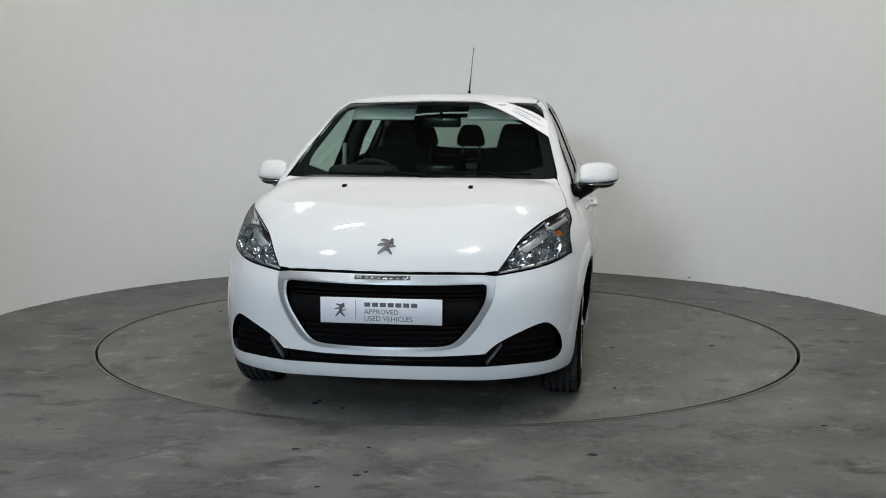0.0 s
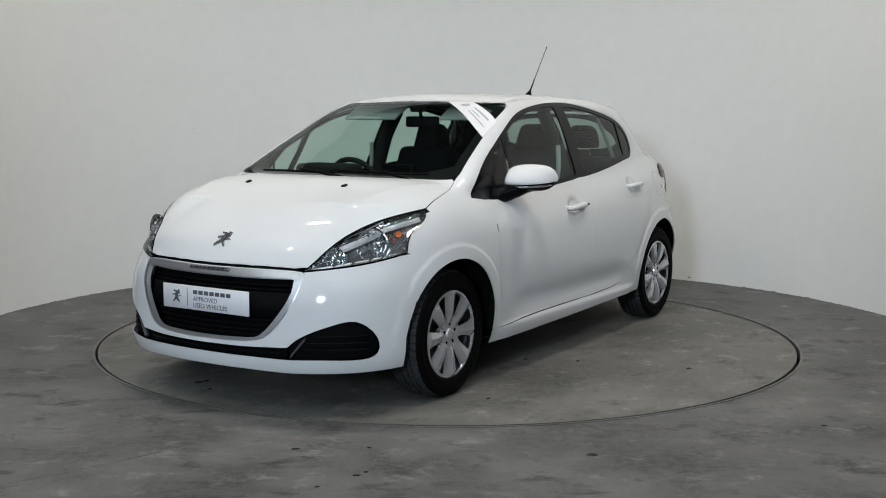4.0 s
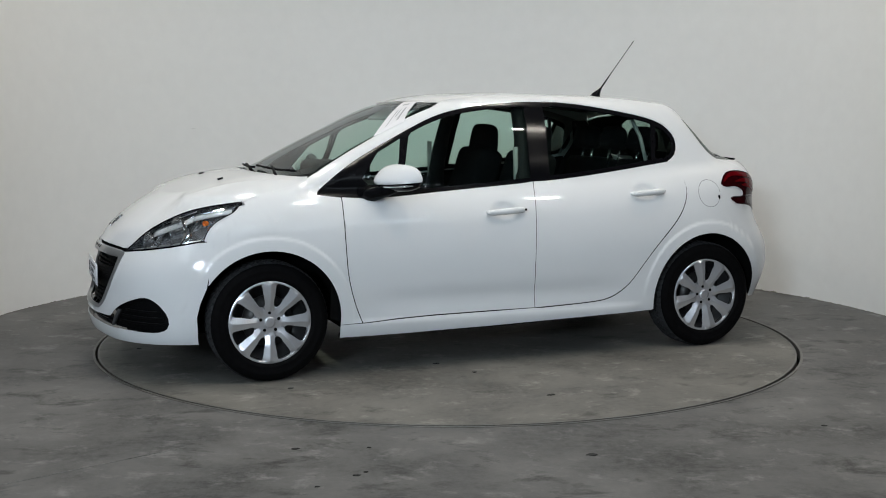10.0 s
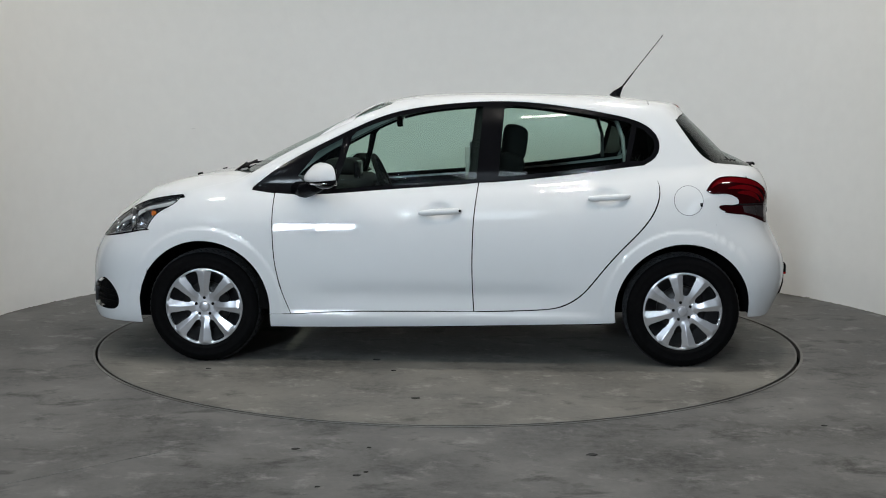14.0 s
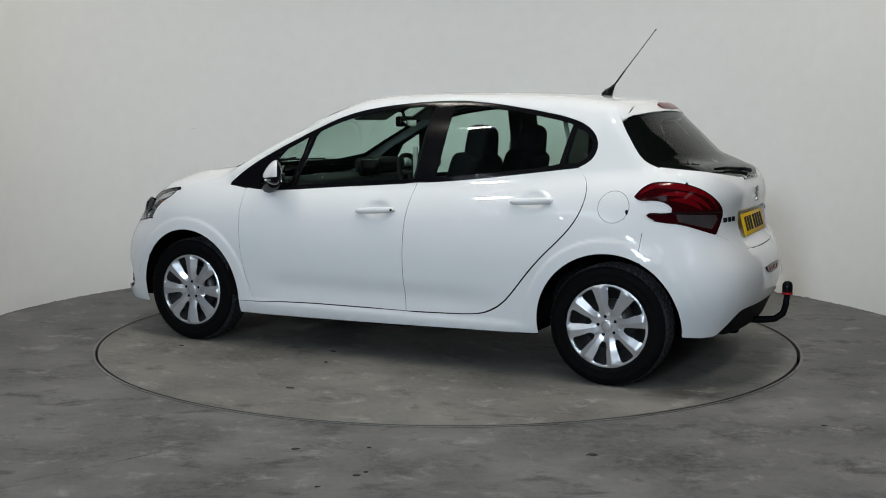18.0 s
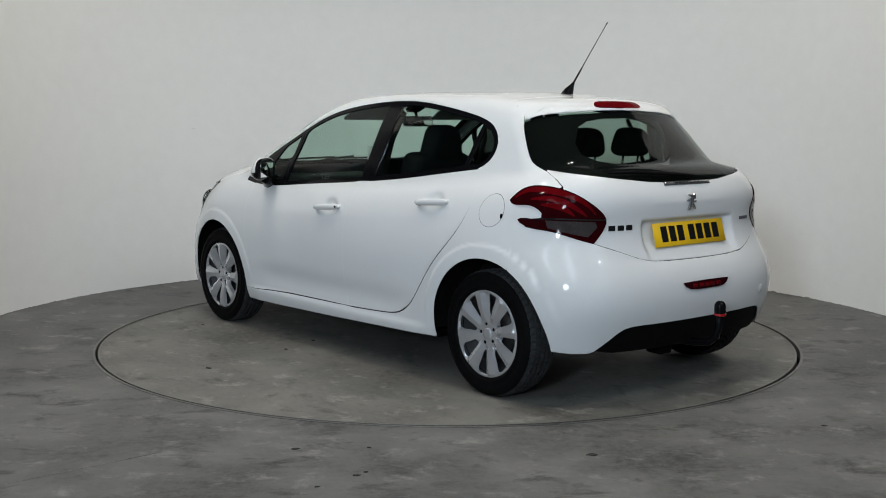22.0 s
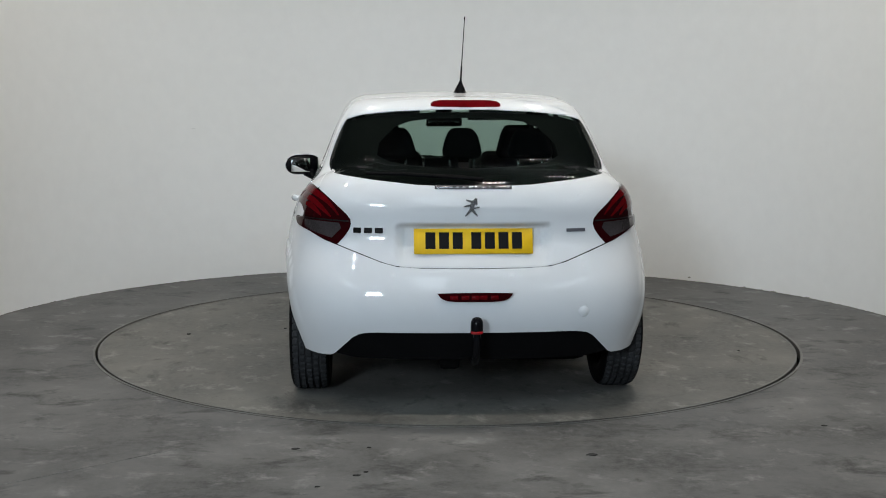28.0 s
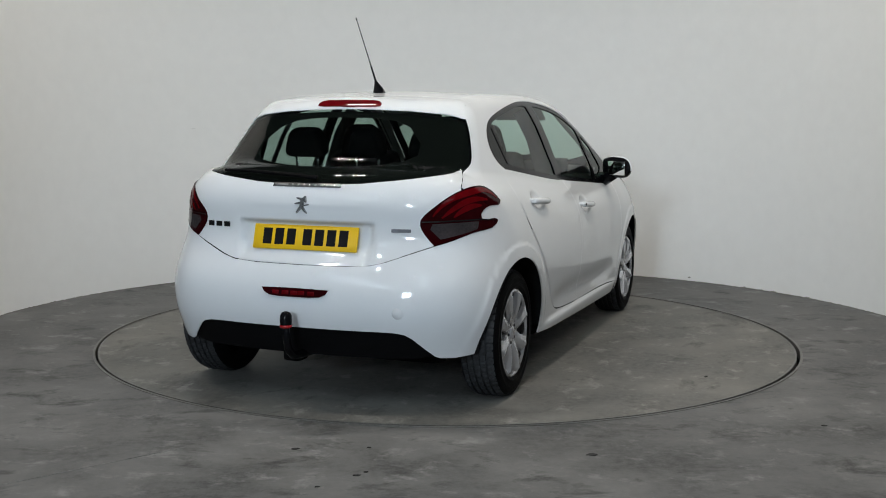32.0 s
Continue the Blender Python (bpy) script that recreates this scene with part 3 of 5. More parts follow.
flank = PILLAR + ROOF_RAIL[1:] + [(p[0], p[2]) for p in hatch3] + [lamp_r[i] for i in range(TIP_TOP, -1, -1)] + [lamp_r[i] for i in range(len(lamp_r) - 1, TIP_LOW - 1, -1)] + \
    [(-2.700, 0.76), (-2.690, 0.66), (-2.700, 0.625)] + [(x, z) for x, z in arc(-2.538, 0.30, ARCH, 116, -10, 26)] + \
    [(-2.172, 0.234), (-1.798, 0.225), (-1.189, 0.209), (-0.70, 0.200), (-0.357, 0.197), (-0.356, 0.2625)] + [(-0.474, 0.2675)] + [(x, z - G) for x, z in DOOR_LOW[1:]] + \
    [(x - 2 * G, z - 2 * G) for x, z in DOOR_REAR[1:]] + DLO_TOP[::-1] + [(-0.262, 0.940), (-0.270, 0.948)]
panel("body_side", "side", flank, M_PAINT, both=True, step=0.013)

# Top: bonnet, roof, windscreen.
lamp_top = [(p[0], p[1]) for p in lay("nose", LAMP_FRONT[:22])]
front_edge = [(p[0], p[1]) for p in lay("nose", [(0.0, 0.659), (0.12, 0.659), (0.24, 0.659), (0.36, 0.658), (0.46, 0.655)])]
bonnet = front_edge + lamp_top[1:] + [(0.06, 0.744), (-0.025, 0.733), (-0.15, 0.711), (-0.225, 0.690)] + smooth_line([(-0.232, 0.675), (-0.165, 0.58), (-0.100, 0.463), (-0.064, 0.25), (-0.055, 0.0)], 12)
panel("bonnet", "top", bonnet, M_PAINT, whole=True, step=0.018)
roof = [(-0.930, 0.0), (-0.938, 0.26), (-0.968, 0.45), (-1.00, 0.535)] + ROOF_EDGE[1:6] + [(-2.37, 0.535), (-2.378, 0.40), (-2.385, 0.2), (-2.388, 0.0)]
panel("roof", "top", roof, M_PAINT, whole=True, step=0.035)
panel("spoiler_top", "top", [(-2.3935, 0.0), (-2.3905, 0.2), (-2.3835, 0.40), (-2.3755, 0.535), (-2.42, 0.535), (-2.53, 0.535), (-2.53, 0.40), (-2.545, 0.2), (-2.55, 0.0)], M_PAINT, whole=True, step=0.03)
panel("gap_backing", "top", [(-2.34, 0.0), (-2.34, 0.53), (-2.43, 0.53), (-2.43, 0.0)], M_UNDER, whole=True, step=0.04, proud=-0.006, rim=0)
screen = [(-0.072, 0.0), (-0.085, 0.25), (-0.130, 0.463), (-0.20, 0.58), (-0.280, 0.683)] + [(x, y - 0.006) for x, y in SCREEN_SIDE[1:-1]] + [(-0.962, 0.45), (-0.932, 0.26), (-0.924, 0.0)]
panel("windscreen", "top", screen, M_GLASS, whole=True, step=0.04, proud=-0.006, rim=0, label="green-tinted windscreen")

# Nose: bumper with its openings, headlamps.
FOG = smooth_line([(0.441, 0.316), (0.482, 0.351), (0.578, 0.397), (0.675, 0.428), (0.727, 0.432), (0.788, 0.402), (0.835, 0.339), (0.834, 0.294), (0.805, 0.270), (0.649, 0.262), (0.441, 0.258)], 30)
MOUTH = [(0.0, 0.6435), (0.25, 0.6435), (0.40, 0.643), (0.500, 0.640)] + smooth_line([(0.512, 0.630), (0.487, 0.557), (0.434, 0.460), (0.377, 0.388), (0.335, 0.354), (0.259, 0.335), (0.113, 0.329), (0.0, 0.328)], 20)
k2 = np.array([-1, 1])
mouth = np.concatenate([np.array(MOUTH), (np.array(MOUTH) * k2)[::-1][1:-1]])
slot = np.array([(0.0, 0.309), (0.254, 0.310), (0.424, 0.315)] + FOG + [(0.424, 0.259), (0.254, 0.264), (0.0, 0.267)])
slot = np.concatenate([slot, (slot * k2)[::-1][1:-1]])
lip = [(0.0, 0.209), (0.256, 0.206), (0.447, 0.198), (0.659, 0.202), (0.85, 0.204)]
seam_f = [(np.arctan2(p[1], p[0] + 0.2), p[2]) for p in lay("side", [(0.347, 0.205), (0.353, 0.28), (0.356, 0.34), (0.340, 0.41), (0.310, 0.48), (0.296, 0.55), (0.290, 0.62), (0.288, 0.706)])]
under_lamp = [LAMP_FRONT[i] for i in range(33, len(LAMP_FRONT))] + [LAMP_FRONT[0]]
bumper = lip + seam_f + [(u, v - 0.004) for u, v in under_lamp] + [(0.46, 0.643), (0.36, 0.6455), (0.24, 0.6465), (0.12, 0.6465), (0.0, 0.6465)]
panel("front_bumper", "nose", bumper, M_PAINT, whole=True, holes=[mouth, slot], step=0.025)

# Tail: hatch, rear glass, bumper.
GLASS_REAR = [(0.0, 1.345), (0.430, 1.343), (0.843, 1.335), (1.094, 1.320)] + smooth_line([(1.208, 1.297), (1.138, 1.189), (1.070, 1.108), (0.980, 1.075), (0.737, 1.056), (0.558, 1.038), (0.342, 1.020), (0.0, 1.008)], 28)
panel("rear_window", "tail", GLASS_REAR, M_DARKGLASS, whole=True, step=0.04, proud=-0.004, rim=0, label="dark tinted rear window")
hatch = [(0.0, 1.003), (0.342, 1.015), (0.558, 1.033), (0.737, 1.051), (0.970, 1.070), (0.895, 1.035), (0.860, 1.004)] + [LAMP_REAR[i] for i in range(TIP_TOP + 1, 26)] + \
    smooth_line([(0.690, 0.748), (0.579, 0.716), (0.475, 0.684), (0.395, 0.667), (0.273, 0.660), (0.0, 0.658)], 16)
panel("tailgate", "tail", hatch, M_PAINT, whole=True, step=0.018)
seam_r = [(np.arctan2(p[1], -(p[0] + 2.3)), p[2]) for p in lay("side", [(-2.724, 0.822), (-2.703, 0.76), (-2.693, 0.66), (-2.701, 0.622)] + arc(-2.538, 0.30, ARCH, 118, 186, 12))]
rear_bumper = [(0.0, 0.653), (0.273, 0.655), (0.395, 0.662), (0.475, 0.679), (0.579, 0.711), (0.700, 0.747)] + [(u, v - 0.004) for u, v in LAMP_REAR[26:TIP_LOW]] + seam_r + \
    [(0.80, 0.255), (0.725, 0.257)] + smooth_line([(0.700, 0.266), (0.614, 0.330), (0.565, 0.364), (0.50, 0.376), (0.40, 0.377), (0.0, 0.377)], 14)
panel("rear_bumper", "tail", rear_bumper, M_PAINT, whole=True, step=0.03)
panel("rear_valance", "tail", [(0.0, 0.380), (0.464, 0.380), (0.55, 0.372), (0.63, 0.325), (0.70, 0.262), (0.60, 0.245), (0.3, 0.240), (0.0, 0.240)], M_PLASTIC, whole=True, step=0.04, proud=-0.012, label="black plastic lower valance")

# Spoiler strip between roof and rear glass.
spoiler = [(np.arctan2(p[1], -(p[0] + 2.3)), p[2]) for p in lay('top', [(-2.5485, 0.001), (-2.5435, 0.2), (-2.5285, 0.40), (-2.528, 0.530)])] + [(1.222, 1.335), (1.206, 1.303), (1.096, 1.325), (0.843, 1.340), (0.430, 1.348), (0.0, 1.350)]
spoiler[0] = (0.0, spoiler[0][1])
panel("spoiler", "tail", spoiler, M_PAINT, whole=True, step=0.03)
panel("roof_corner", "top", [(-2.44, 0.515), (-2.44, 0.555), (-2.50, 0.556), (-2.532, 0.550), (-2.534, 0.515)], M_PAINT, both=True, step=0.02, proud=-0.003, rim=0)

# Lamps.
headlamps = panel("headlamp", "nose", LAMP_FRONT, M_LENS, both=True, step=0.03, proud=0.002, rim=0.02, label="clear headlamp with chrome reflectors")
taillamps = panel("tail_lamp", "tail", LAMP_REAR, M_DARKRED, both=True, step=0.025, proud=0.004, rim=0.02, label="dark red wraparound tail lamp")

# Window band: black surround with three panes.
BAND = DLO_TOP + DLO_LOW[1:-1]
pane_q = [(-0.50, 1.000), (-0.60, 1.130), (-0.735, 1.203), (-0.716, 1.10), (-0.665, 0.945), (-0.56, 0.935)]
top_f = inset_line(DLO_TOP, -1.46, -0.80, -0.022)
pane_f = [(-0.700, 0.930), (-0.752, 1.10), (-0.780, 1.208)] + top_f + [(-1.484, 1.370), (-1.450, 0.986)] + inset_line(DLO_LOW, -1.42, -0.73, 0.022)
top_r = inset_line(DLO_TOP, -2.25, -1.62, -0.022)
pane_x = [(-2.300, 1.262), (-2.290, 1.20), (-2.262, 1.083), (-2.325, 1.083), (-2.372, 1.108), (-2.394, 1.150), (-2.390, 1.196), (-2.345, 1.246)]
pane_r = [(-1.565, 1.000), (-1.598, 1.370)] + top_r + [(-2.278, 1.278), (-2.252, 1.165), (-2.236, 1.080)] + inset_line(DLO_LOW, -2.21, -1.60, 0.024)
panel("window_surround", "side", BAND, M_BLACK, both=True, holes=[pane_q, pane_f, pane_r, pane_x], step=0.03, proud=-0.004, rim=0.01, label="gloss black window surround")
for name, o in (("quarter_pane", pane_q), ("front_pane", pane_f), ("rear_pane", pane_r)):
    panel(name, "side", o, M_GLASS, both=True, step=0.05, proud=-0.009, rim=0)
panel("fixed_pane", "side", pane_x, M_QUARTER, both=True, step=0.04, proud=-0.007, rim=0, label="dark fixed quarter pane")


# ---------------------------------------------------------------- wheels
M_DISCS = material("grey_brake_steel", (0.035, 0.034, 0.034), 0.4, metal=0.6, vary=0.3, scale=40)
M_RIM = material("dark_steel_rim", (0.014, 0.014, 0.015), 0.5, metal=0.3, vary=0.2, scale=20)
def tyre_mesh():
    """The carcass: both sidewalls, with a rim guard and a raised ring outside."""
    prof = [(0.190, -0.060), (0.200, -0.082), (0.232, -0.092), (0.262, -0.091), (0.282, -0.086), (0.2930, -0.0765), (0.290, -0.060),
            (0.290, 0.060), (0.2930, 0.0765), (0.282, 0.086), (0.266, 0.0905), (0.262, 0.0925), (0.256, 0.0925), (0.252, 0.0915), (0.232, 0.0915), (0.226, 0.0935), (0.220, 0.0925), (0.212, 0.086), (0.204, 0.078), (0.190, 0.060)]
    bm = lathe(prof, 120, "y")
    for v in bm.verts:
        if v.co.z < -0.290:
            v.co.z = max(v.co.z, -0.2980)
    return bm


def tread_mesh():
    """The tread: five ribs between deep grooves, cut across by slanting sipes."""
    prof = [(0.2925, -0.0775), (0.2975, -0.068)]
    for g in (-0.046, -0.016, 0.016, 0.046):
        prof += [(0.3022, g - 0.0058), (0.2915, g - 0.0045), (0.2915, g + 0.0045), (0.3022, g + 0.0058)]
    prof += [(0.2975, 0.068), (0.2925, 0.0775)]
    n = 216
    bm = lathe(prof, n, "y")
    for v in bm.verts:
        r, y = math.hypot(v.co.x, v.co.z), v.co.y
        i = round(math.atan2(v.co.z, v.co.x) / math.tau * n) % n
        if r > 0.295 and (i + (0 if abs(y) > 0.05 else 2 if abs(y) > 0.02 else 1)) % 4 == 0:
            v.co.x *= 1 - 0.0055 / r
            v.co.z *= 1 - 0.0055 / r
        if v.co.z < -0.29:
            v.co.z = max(v.co.z, -0.2985)
    return bm


def trim_height(x, z):
    """How far the trim's face stands out: a dish with a ridge along one edge of each spoke."""
    r, a = np.hypot(x, z), np.degrees(np.arctan2(z, x))
    off = np.radians((a + 22.5) % 45 - 22.5) * r
    dish = curve([0, 0.03, 0.055, 0.085, 0.12, 0.165, 0.196, 0.21], [0.074, 0.0735, 0.074, 0.081, 0.088, 0.091, 0.090, 0.083])(r)
    keel = off - 0.035 * (r - 0.05)
    ridge = 0.005 - 0.52 * np.clip(keel, 0, 0.03) - 0.22 * np.clip(-keel, 0, 0.05)
    return dish + ridge * ramp(r, 0.045, 0.08) * (1 - ramp(r, 0.190, 0.202))


def trim_sheet():
    """The silver wheel trim: eight spokes that widen outward, each with a crease, round a dished hub."""
    outline = [(0.2065 * math.cos(math.tau * i / 96), 0.2065 * math.sin(math.tau * i / 96)) for i in range(96)]
    holes = []
    for k in range(8):
        a0 = math.radians(22.5 + 45 * k)
        pts = [(0.080, 0), (0.083, -6.0), (0.094, -10.5), (0.135, -11.2), (0.184, -11.6), (0.1925, -10.4), (0.1955, -6), (0.1965, 0), (0.1955, 6), (0.1925, 10.4), (0.184, 11.6), (0.135, 11.0), (0.094, 10.0), (0.083, 6.0)]
        poly = [(r * math.cos(a0 + math.radians(d)), r * math.sin(a0 + math.radians(d))) for r, d in pts]
        holes.append([tuple(p) for p in path2d(poly, 36, closed=True)])
    v, f = tiles(outline, holes, 0.0048)
    p = np.stack([v[:, 0], trim_height(v[:, 0], v[:, 1]), v[:, 1]], 1)
    e = 0.0015
    gx = (trim_height(v[:, 0] + e, v[:, 1]) - trim_height(v[:, 0] - e, v[:, 1])) / (2 * e)
    gz = (trim_height(v[:, 0], v[:, 1] + e) - trim_height(v[:, 0], v[:, 1] - e)) / (2 * e)
    nrm = np.stack([-gx, np.ones(len(v)), -gz], 1)
    nrm /= np.linalg.norm(nrm, axis=1)[:, None]
    tri = p[f]
    cr = np.cross(tri[:, 1] - tri[:, 0], tri[:, 2] - tri[:, 0])
    flip = cr[:, 1] < 0
    f[flip] = f[flip][:, ::-1]
    count = {}
    for t in f:
        for x, y in ((t[0], t[1]), (t[1], t[2]), (t[2], t[0])):
            if (y, x) in count:
                del count[(y, x)]
            else:
                count[(x, y)] = 1
    ring = sorted({i for e in count for i in e})
    inner = p[ring] - (0, 0.022, 0)
    p = np.concatenate([p, p[ring], inner])
    top = {i: len(v) + k for k, i in enumerate(ring)}
    bot = {i: len(v) + len(ring) + k for k, i in enumerate(ring)}
    nrm = np.concatenate([nrm, nrm[ring], nrm[ring]])
    return p, [tuple(t) for t in f] + [(top[x], bot[x], bot[y], top[y]) for x, y in count], nrm


TRIM = trim_sheet()
for x in WHEELS:
    for side in (1, -1):
        w = part("wheel", lathe([(0.03, 0.005), (0.12, -0.005), (0.15, 0.01), (0.190, 0.055), (0.196, 0.075), (0.196, -0.07)], 48, "y"), M_RIM, car, "fifteen-inch wheel with a silver eight-spoke trim")
        spin = {(0.0, 1): 0, (-2.538, 1): 12}.get((x, side), 20)
        w.matrix_basis = Matrix.Translation((x + SHIFT[0], side * 0.738 + SHIFT[1], 0.2985)) @ (Matrix.Identity(4) if side > 0 else Matrix.Rotation(math.pi, 4, "Z"))
        tyre = part("tyre", tyre_mesh(), M_RUBBER, w, "black rubber tyre")
        part("tread", tread_mesh(), M_TREAD, tyre, "dusty grooved tread", smooth=False)
        t = link("wheel_trim", TRIM[0], TRIM[1], M_ALLOY, w, "silver eight-spoke wheel trim", nrm=TRIM[2])
        t.rotation_euler = (0, radians(spin), 0)
        c = part("centre_cap", lathe([(0.0005, 0.083), (0.018, 0.0825), (0.027, 0.080), (0.029, 0.075), (0.029, 0.06)], 28, "y"), M_ALLOY, t, "domed silver centre cap")
        for k in range(5):
            a = math.tau * k / 5 + 0.3
            part("bolt_hole", lathe([(0.0005, 0.0755), (0.008, 0.0758), (0.009, 0.070)], 12, "y"), M_UNDER, t).location = (0.047 * math.cos(a), -0.001, 0.047 * math.sin(a))
        part("brake_disc", lathe([(0.05, 0.025), (0.128, 0.025), (0.128, 0.005), (0.05, 0.005)], 40, "y"), M_DISCS, w)


# ---------------------------------------------------------------- small helpers for fitted parts
def cpart(name, bm, mat, parent=None, label="", smooth=True):
    """A part given in car space."""
    bmesh.ops.translate(bm, verts=bm.verts, vec=tuple(SHIFT))
    return part(name, bm, mat, parent or car, label, smooth)


def skin(kind, u, v, out=0.0):
    """A frame on the skin: its point, its across, up and outward ways."""
    p = lay(kind, [(u, v)])
    n = Vector(normals(p)[0])
    a = Vector((0, 0, 1)).cross(n).normalized()
    b = n.cross(a)
    m = Matrix((a, b, n)).transposed().to_4x4()
    m.translation = Vector(p[0]) + n * out
    return m


def mirror_bm(bm):
    other = bm.copy()
    bmesh.ops.scale(other, verts=other.verts, vec=(1, -1, 1))
    bmesh.ops.reverse_faces(other, faces=other.faces)
    return other


def both_sides(name, make, mat, label="", parents=(None, None), smooth=True):
    """The same part on the left and, mirrored, on the right."""
    a = make()
    b = mirror_bm(a)
    return cpart(name, a, mat, parents[0], label, smooth), cpart(name, b, mat, parents[1], label, smooth)


def strip_on(kind, a, b, width, out, depth, n=18):
    """A bar laid along the skin from a to b."""
    line = np.stack([np.linspace(a[0], b[0], n), np.linspace(a[1], b[1], n)], 1)
    hi, lo = lay(kind, line + (0, width / 2)), lay(kind, line - (0, width / 2))
    nh, nl = normals(hi), normals(lo)
    rows = np.stack([lo + nl * (out - depth), lo + nl * out, hi + nh * out, hi + nh * (out - depth)], 1)
    bm = bmesh.new()
    vs = [[bm.verts.new(p) for p in r] for r in rows]
    for p, q in zip(vs, vs[1:]):
        for k in range(4):
            bm.faces.new((p[k], q[k], q[(k + 1) % 4], p[(k + 1) % 4]))
    bm.faces.new(vs[0]), bm.faces.new(vs[-1][::-1])
    return bm


# ---------------------------------------------------------------- what closes the body: liners, floor pan, inner skins
def arch_liner(x, side):
    bm = bmesh.new()
    rows = []
    line = [(x + 0.366 * math.cos(radians(-4 + 188 * i / 24)), 0.30 + 0.366 * math.sin(radians(-4 + 188 * i / 24))) for i in range(25)]
    for (c, s), edge in zip(line, lay("side", line)[:, 1] - 0.010):
        rows.append([bm.verts.new((c, y, s)) for y in (edge * side, 0.50 * side)])
    for p, q in zip(rows, rows[1:]):
        bm.faces.new((p[0], q[0], q[1], p[1]))
    bm.faces.new([r[1] for r in rows])
    return bm


for x in WHEELS:
    for side in (1, -1):
        cpart("wheel_arch_liner", arch_liner(x, side), M_UNDER, label="dark plastic wheel arch liner")
bm = box((1.72, 1.56, 0.05), (-1.27, 0, 0.235), 0.02)
box((0.66, 1.10, 0.05), (0.0, 0, 0.24), bm=bm)
box((0.80, 1.00, 0.05), (-2.50, 0, 0.26), bm=bm)
box((0.30, 1.20, 0.05), (0.48, 0, 0.235), bm=bm)
box((0.14, 1.10, 0.05), (-2.97, 0, 0.28), bm=bm)
panel("gap_backing", "nose", [(0.0, 0.675), (0.25, 0.675), (0.45, 0.672), (0.50, 0.640), (0.45, 0.630), (0.25, 0.630), (0.0, 0.630)], M_UNDER, whole=True, step=0.05, proud=-0.018, rim=0)
cpart("floor_pan", bm, M_UNDER, label="dark underbody", smooth=False)
bulk = box((0.02, 1.42, 0.62), (-0.40, 0, 0.56))
cpart("bulkhead", bulk, M_UNDER, smooth=False)
cpart("boot_floor", box((0.62, 1.02, 0.03), (-2.66, 0, 0.62), 0.01), M_TRIM, smooth=False)
cpart("engine_tray", box((0.50, 1.00, 0.30), (0.16, 0, 0.45), 0.05), M_UNDER, smooth=False)

inner_door = [(-0.42, 0.30), (-2.0, 0.33), (-2.18, 0.62), (-2.36, 0.90), (-2.33, 1.045)] + [(x, z - 0.015) for x, z in DLO_LOW[1:-3]] + [(-0.42, 0.89)]
panel("door_lining", "side", inner_door, M_TRIM, both=True, step=0.06, proud=-0.055, rim=0, label="charcoal door lining")
panel("quarter_lining", "side", [(-2.40, 0.72), (-2.85, 0.62), (-2.86, 0.95), (-2.62, 1.20), (-2.50, 1.31), (-2.40, 1.30), (-2.44, 1.15), (-2.38, 1.03)], M_TRIM, both=True, step=0.06, proud=-0.035, rim=0)
panel("headlining", "top", [(-0.985, 0.0), (-1.0, 0.30), (-1.05, 0.52), (-1.5, 0.545), (-2.0, 0.545), (-2.45, 0.53), (-2.56, 0.30), (-2.57, 0.0)], M_LINER, whole=True, step=0.07, proud=-0.035, rim=0, label="light grey headlining")
rail_in = inset_line(DLO_TOP, -2.38, -0.55, 0.004)
panel("pillar_lining", "side", rail_in + [(-2.45, 1.30), (-2.2, 1.372), (-1.8, 1.405), (-1.45, 1.41), (-1.15, 1.395), (-0.98, 1.35), (-0.80, 1.27), (-0.52, 1.13)], M_LINER, both=True, step=0.06, proud=-0.03, rim=0)
# B-pillars stand inside the panes.
for side in (1, -1):
    cpart("pillar_lining", tube([(-1.43, side * 0.715, 0.55), (-1.45, side * 0.665, 0.98), (-1.47, side * 0.595, 1.20), (-1.48, side * 0.515, 1.345)], [0.07, 0.055, 0.045, 0.04], 10), M_TRIM, label="charcoal pillar lining")
    cpart("seat_belt", tube([(-1.40, side * 0.66, 1.15), (-1.405, side * 0.665, 0.95), (-1.42, side * 0.70, 0.62)], 0.014, 6), M_BELT, label="grey seat belt")
    cpart("seat_belt", tube([(-2.20, side * 0.53, 1.30), (-2.235, side * 0.57, 1.20), (-2.245, side * 0.625, 1.06)], 0.012, 6), M_BELT, label="grey seat belt")
# Black painted borders of the glued glass.
panel("screen_border", "top", screen, M_INK, whole=True, holes=[np.concatenate([np.array([(-0.145, 0.0), (-0.165, 0.27), (-0.225, 0.48), (-0.335, 0.620), (-0.60, 0.575), (-0.88, 0.520), (-0.935, 0.44), (-0.895, 0.25), (-0.885, 0.0)]),
      np.array([(-0.895, -0.25), (-0.935, -0.44), (-0.88, -0.520), (-0.60, -0.575), (-0.335, -0.620), (-0.225, -0.48), (-0.165, -0.27)])])], step=0.04, proud=-0.016, rim=0, label="black painted glass border")
inner_rear = np.array([(0.0, 1.318), (0.43, 1.315), (0.66, 1.302), (0.76, 1.275), (0.79, 1.20), (0.74, 1.145), (0.62, 1.118), (0.50, 1.108), (0.30, 1.100), (0.0, 1.096)])
panel("rear_glass_border", "tail", GLASS_REAR, M_INK, whole=True, holes=[np.concatenate([inner_rear, (inner_rear * k2)[::-1][1:-1]])], step=0.035, proud=-0.016, rim=0, label="black painted glass border")
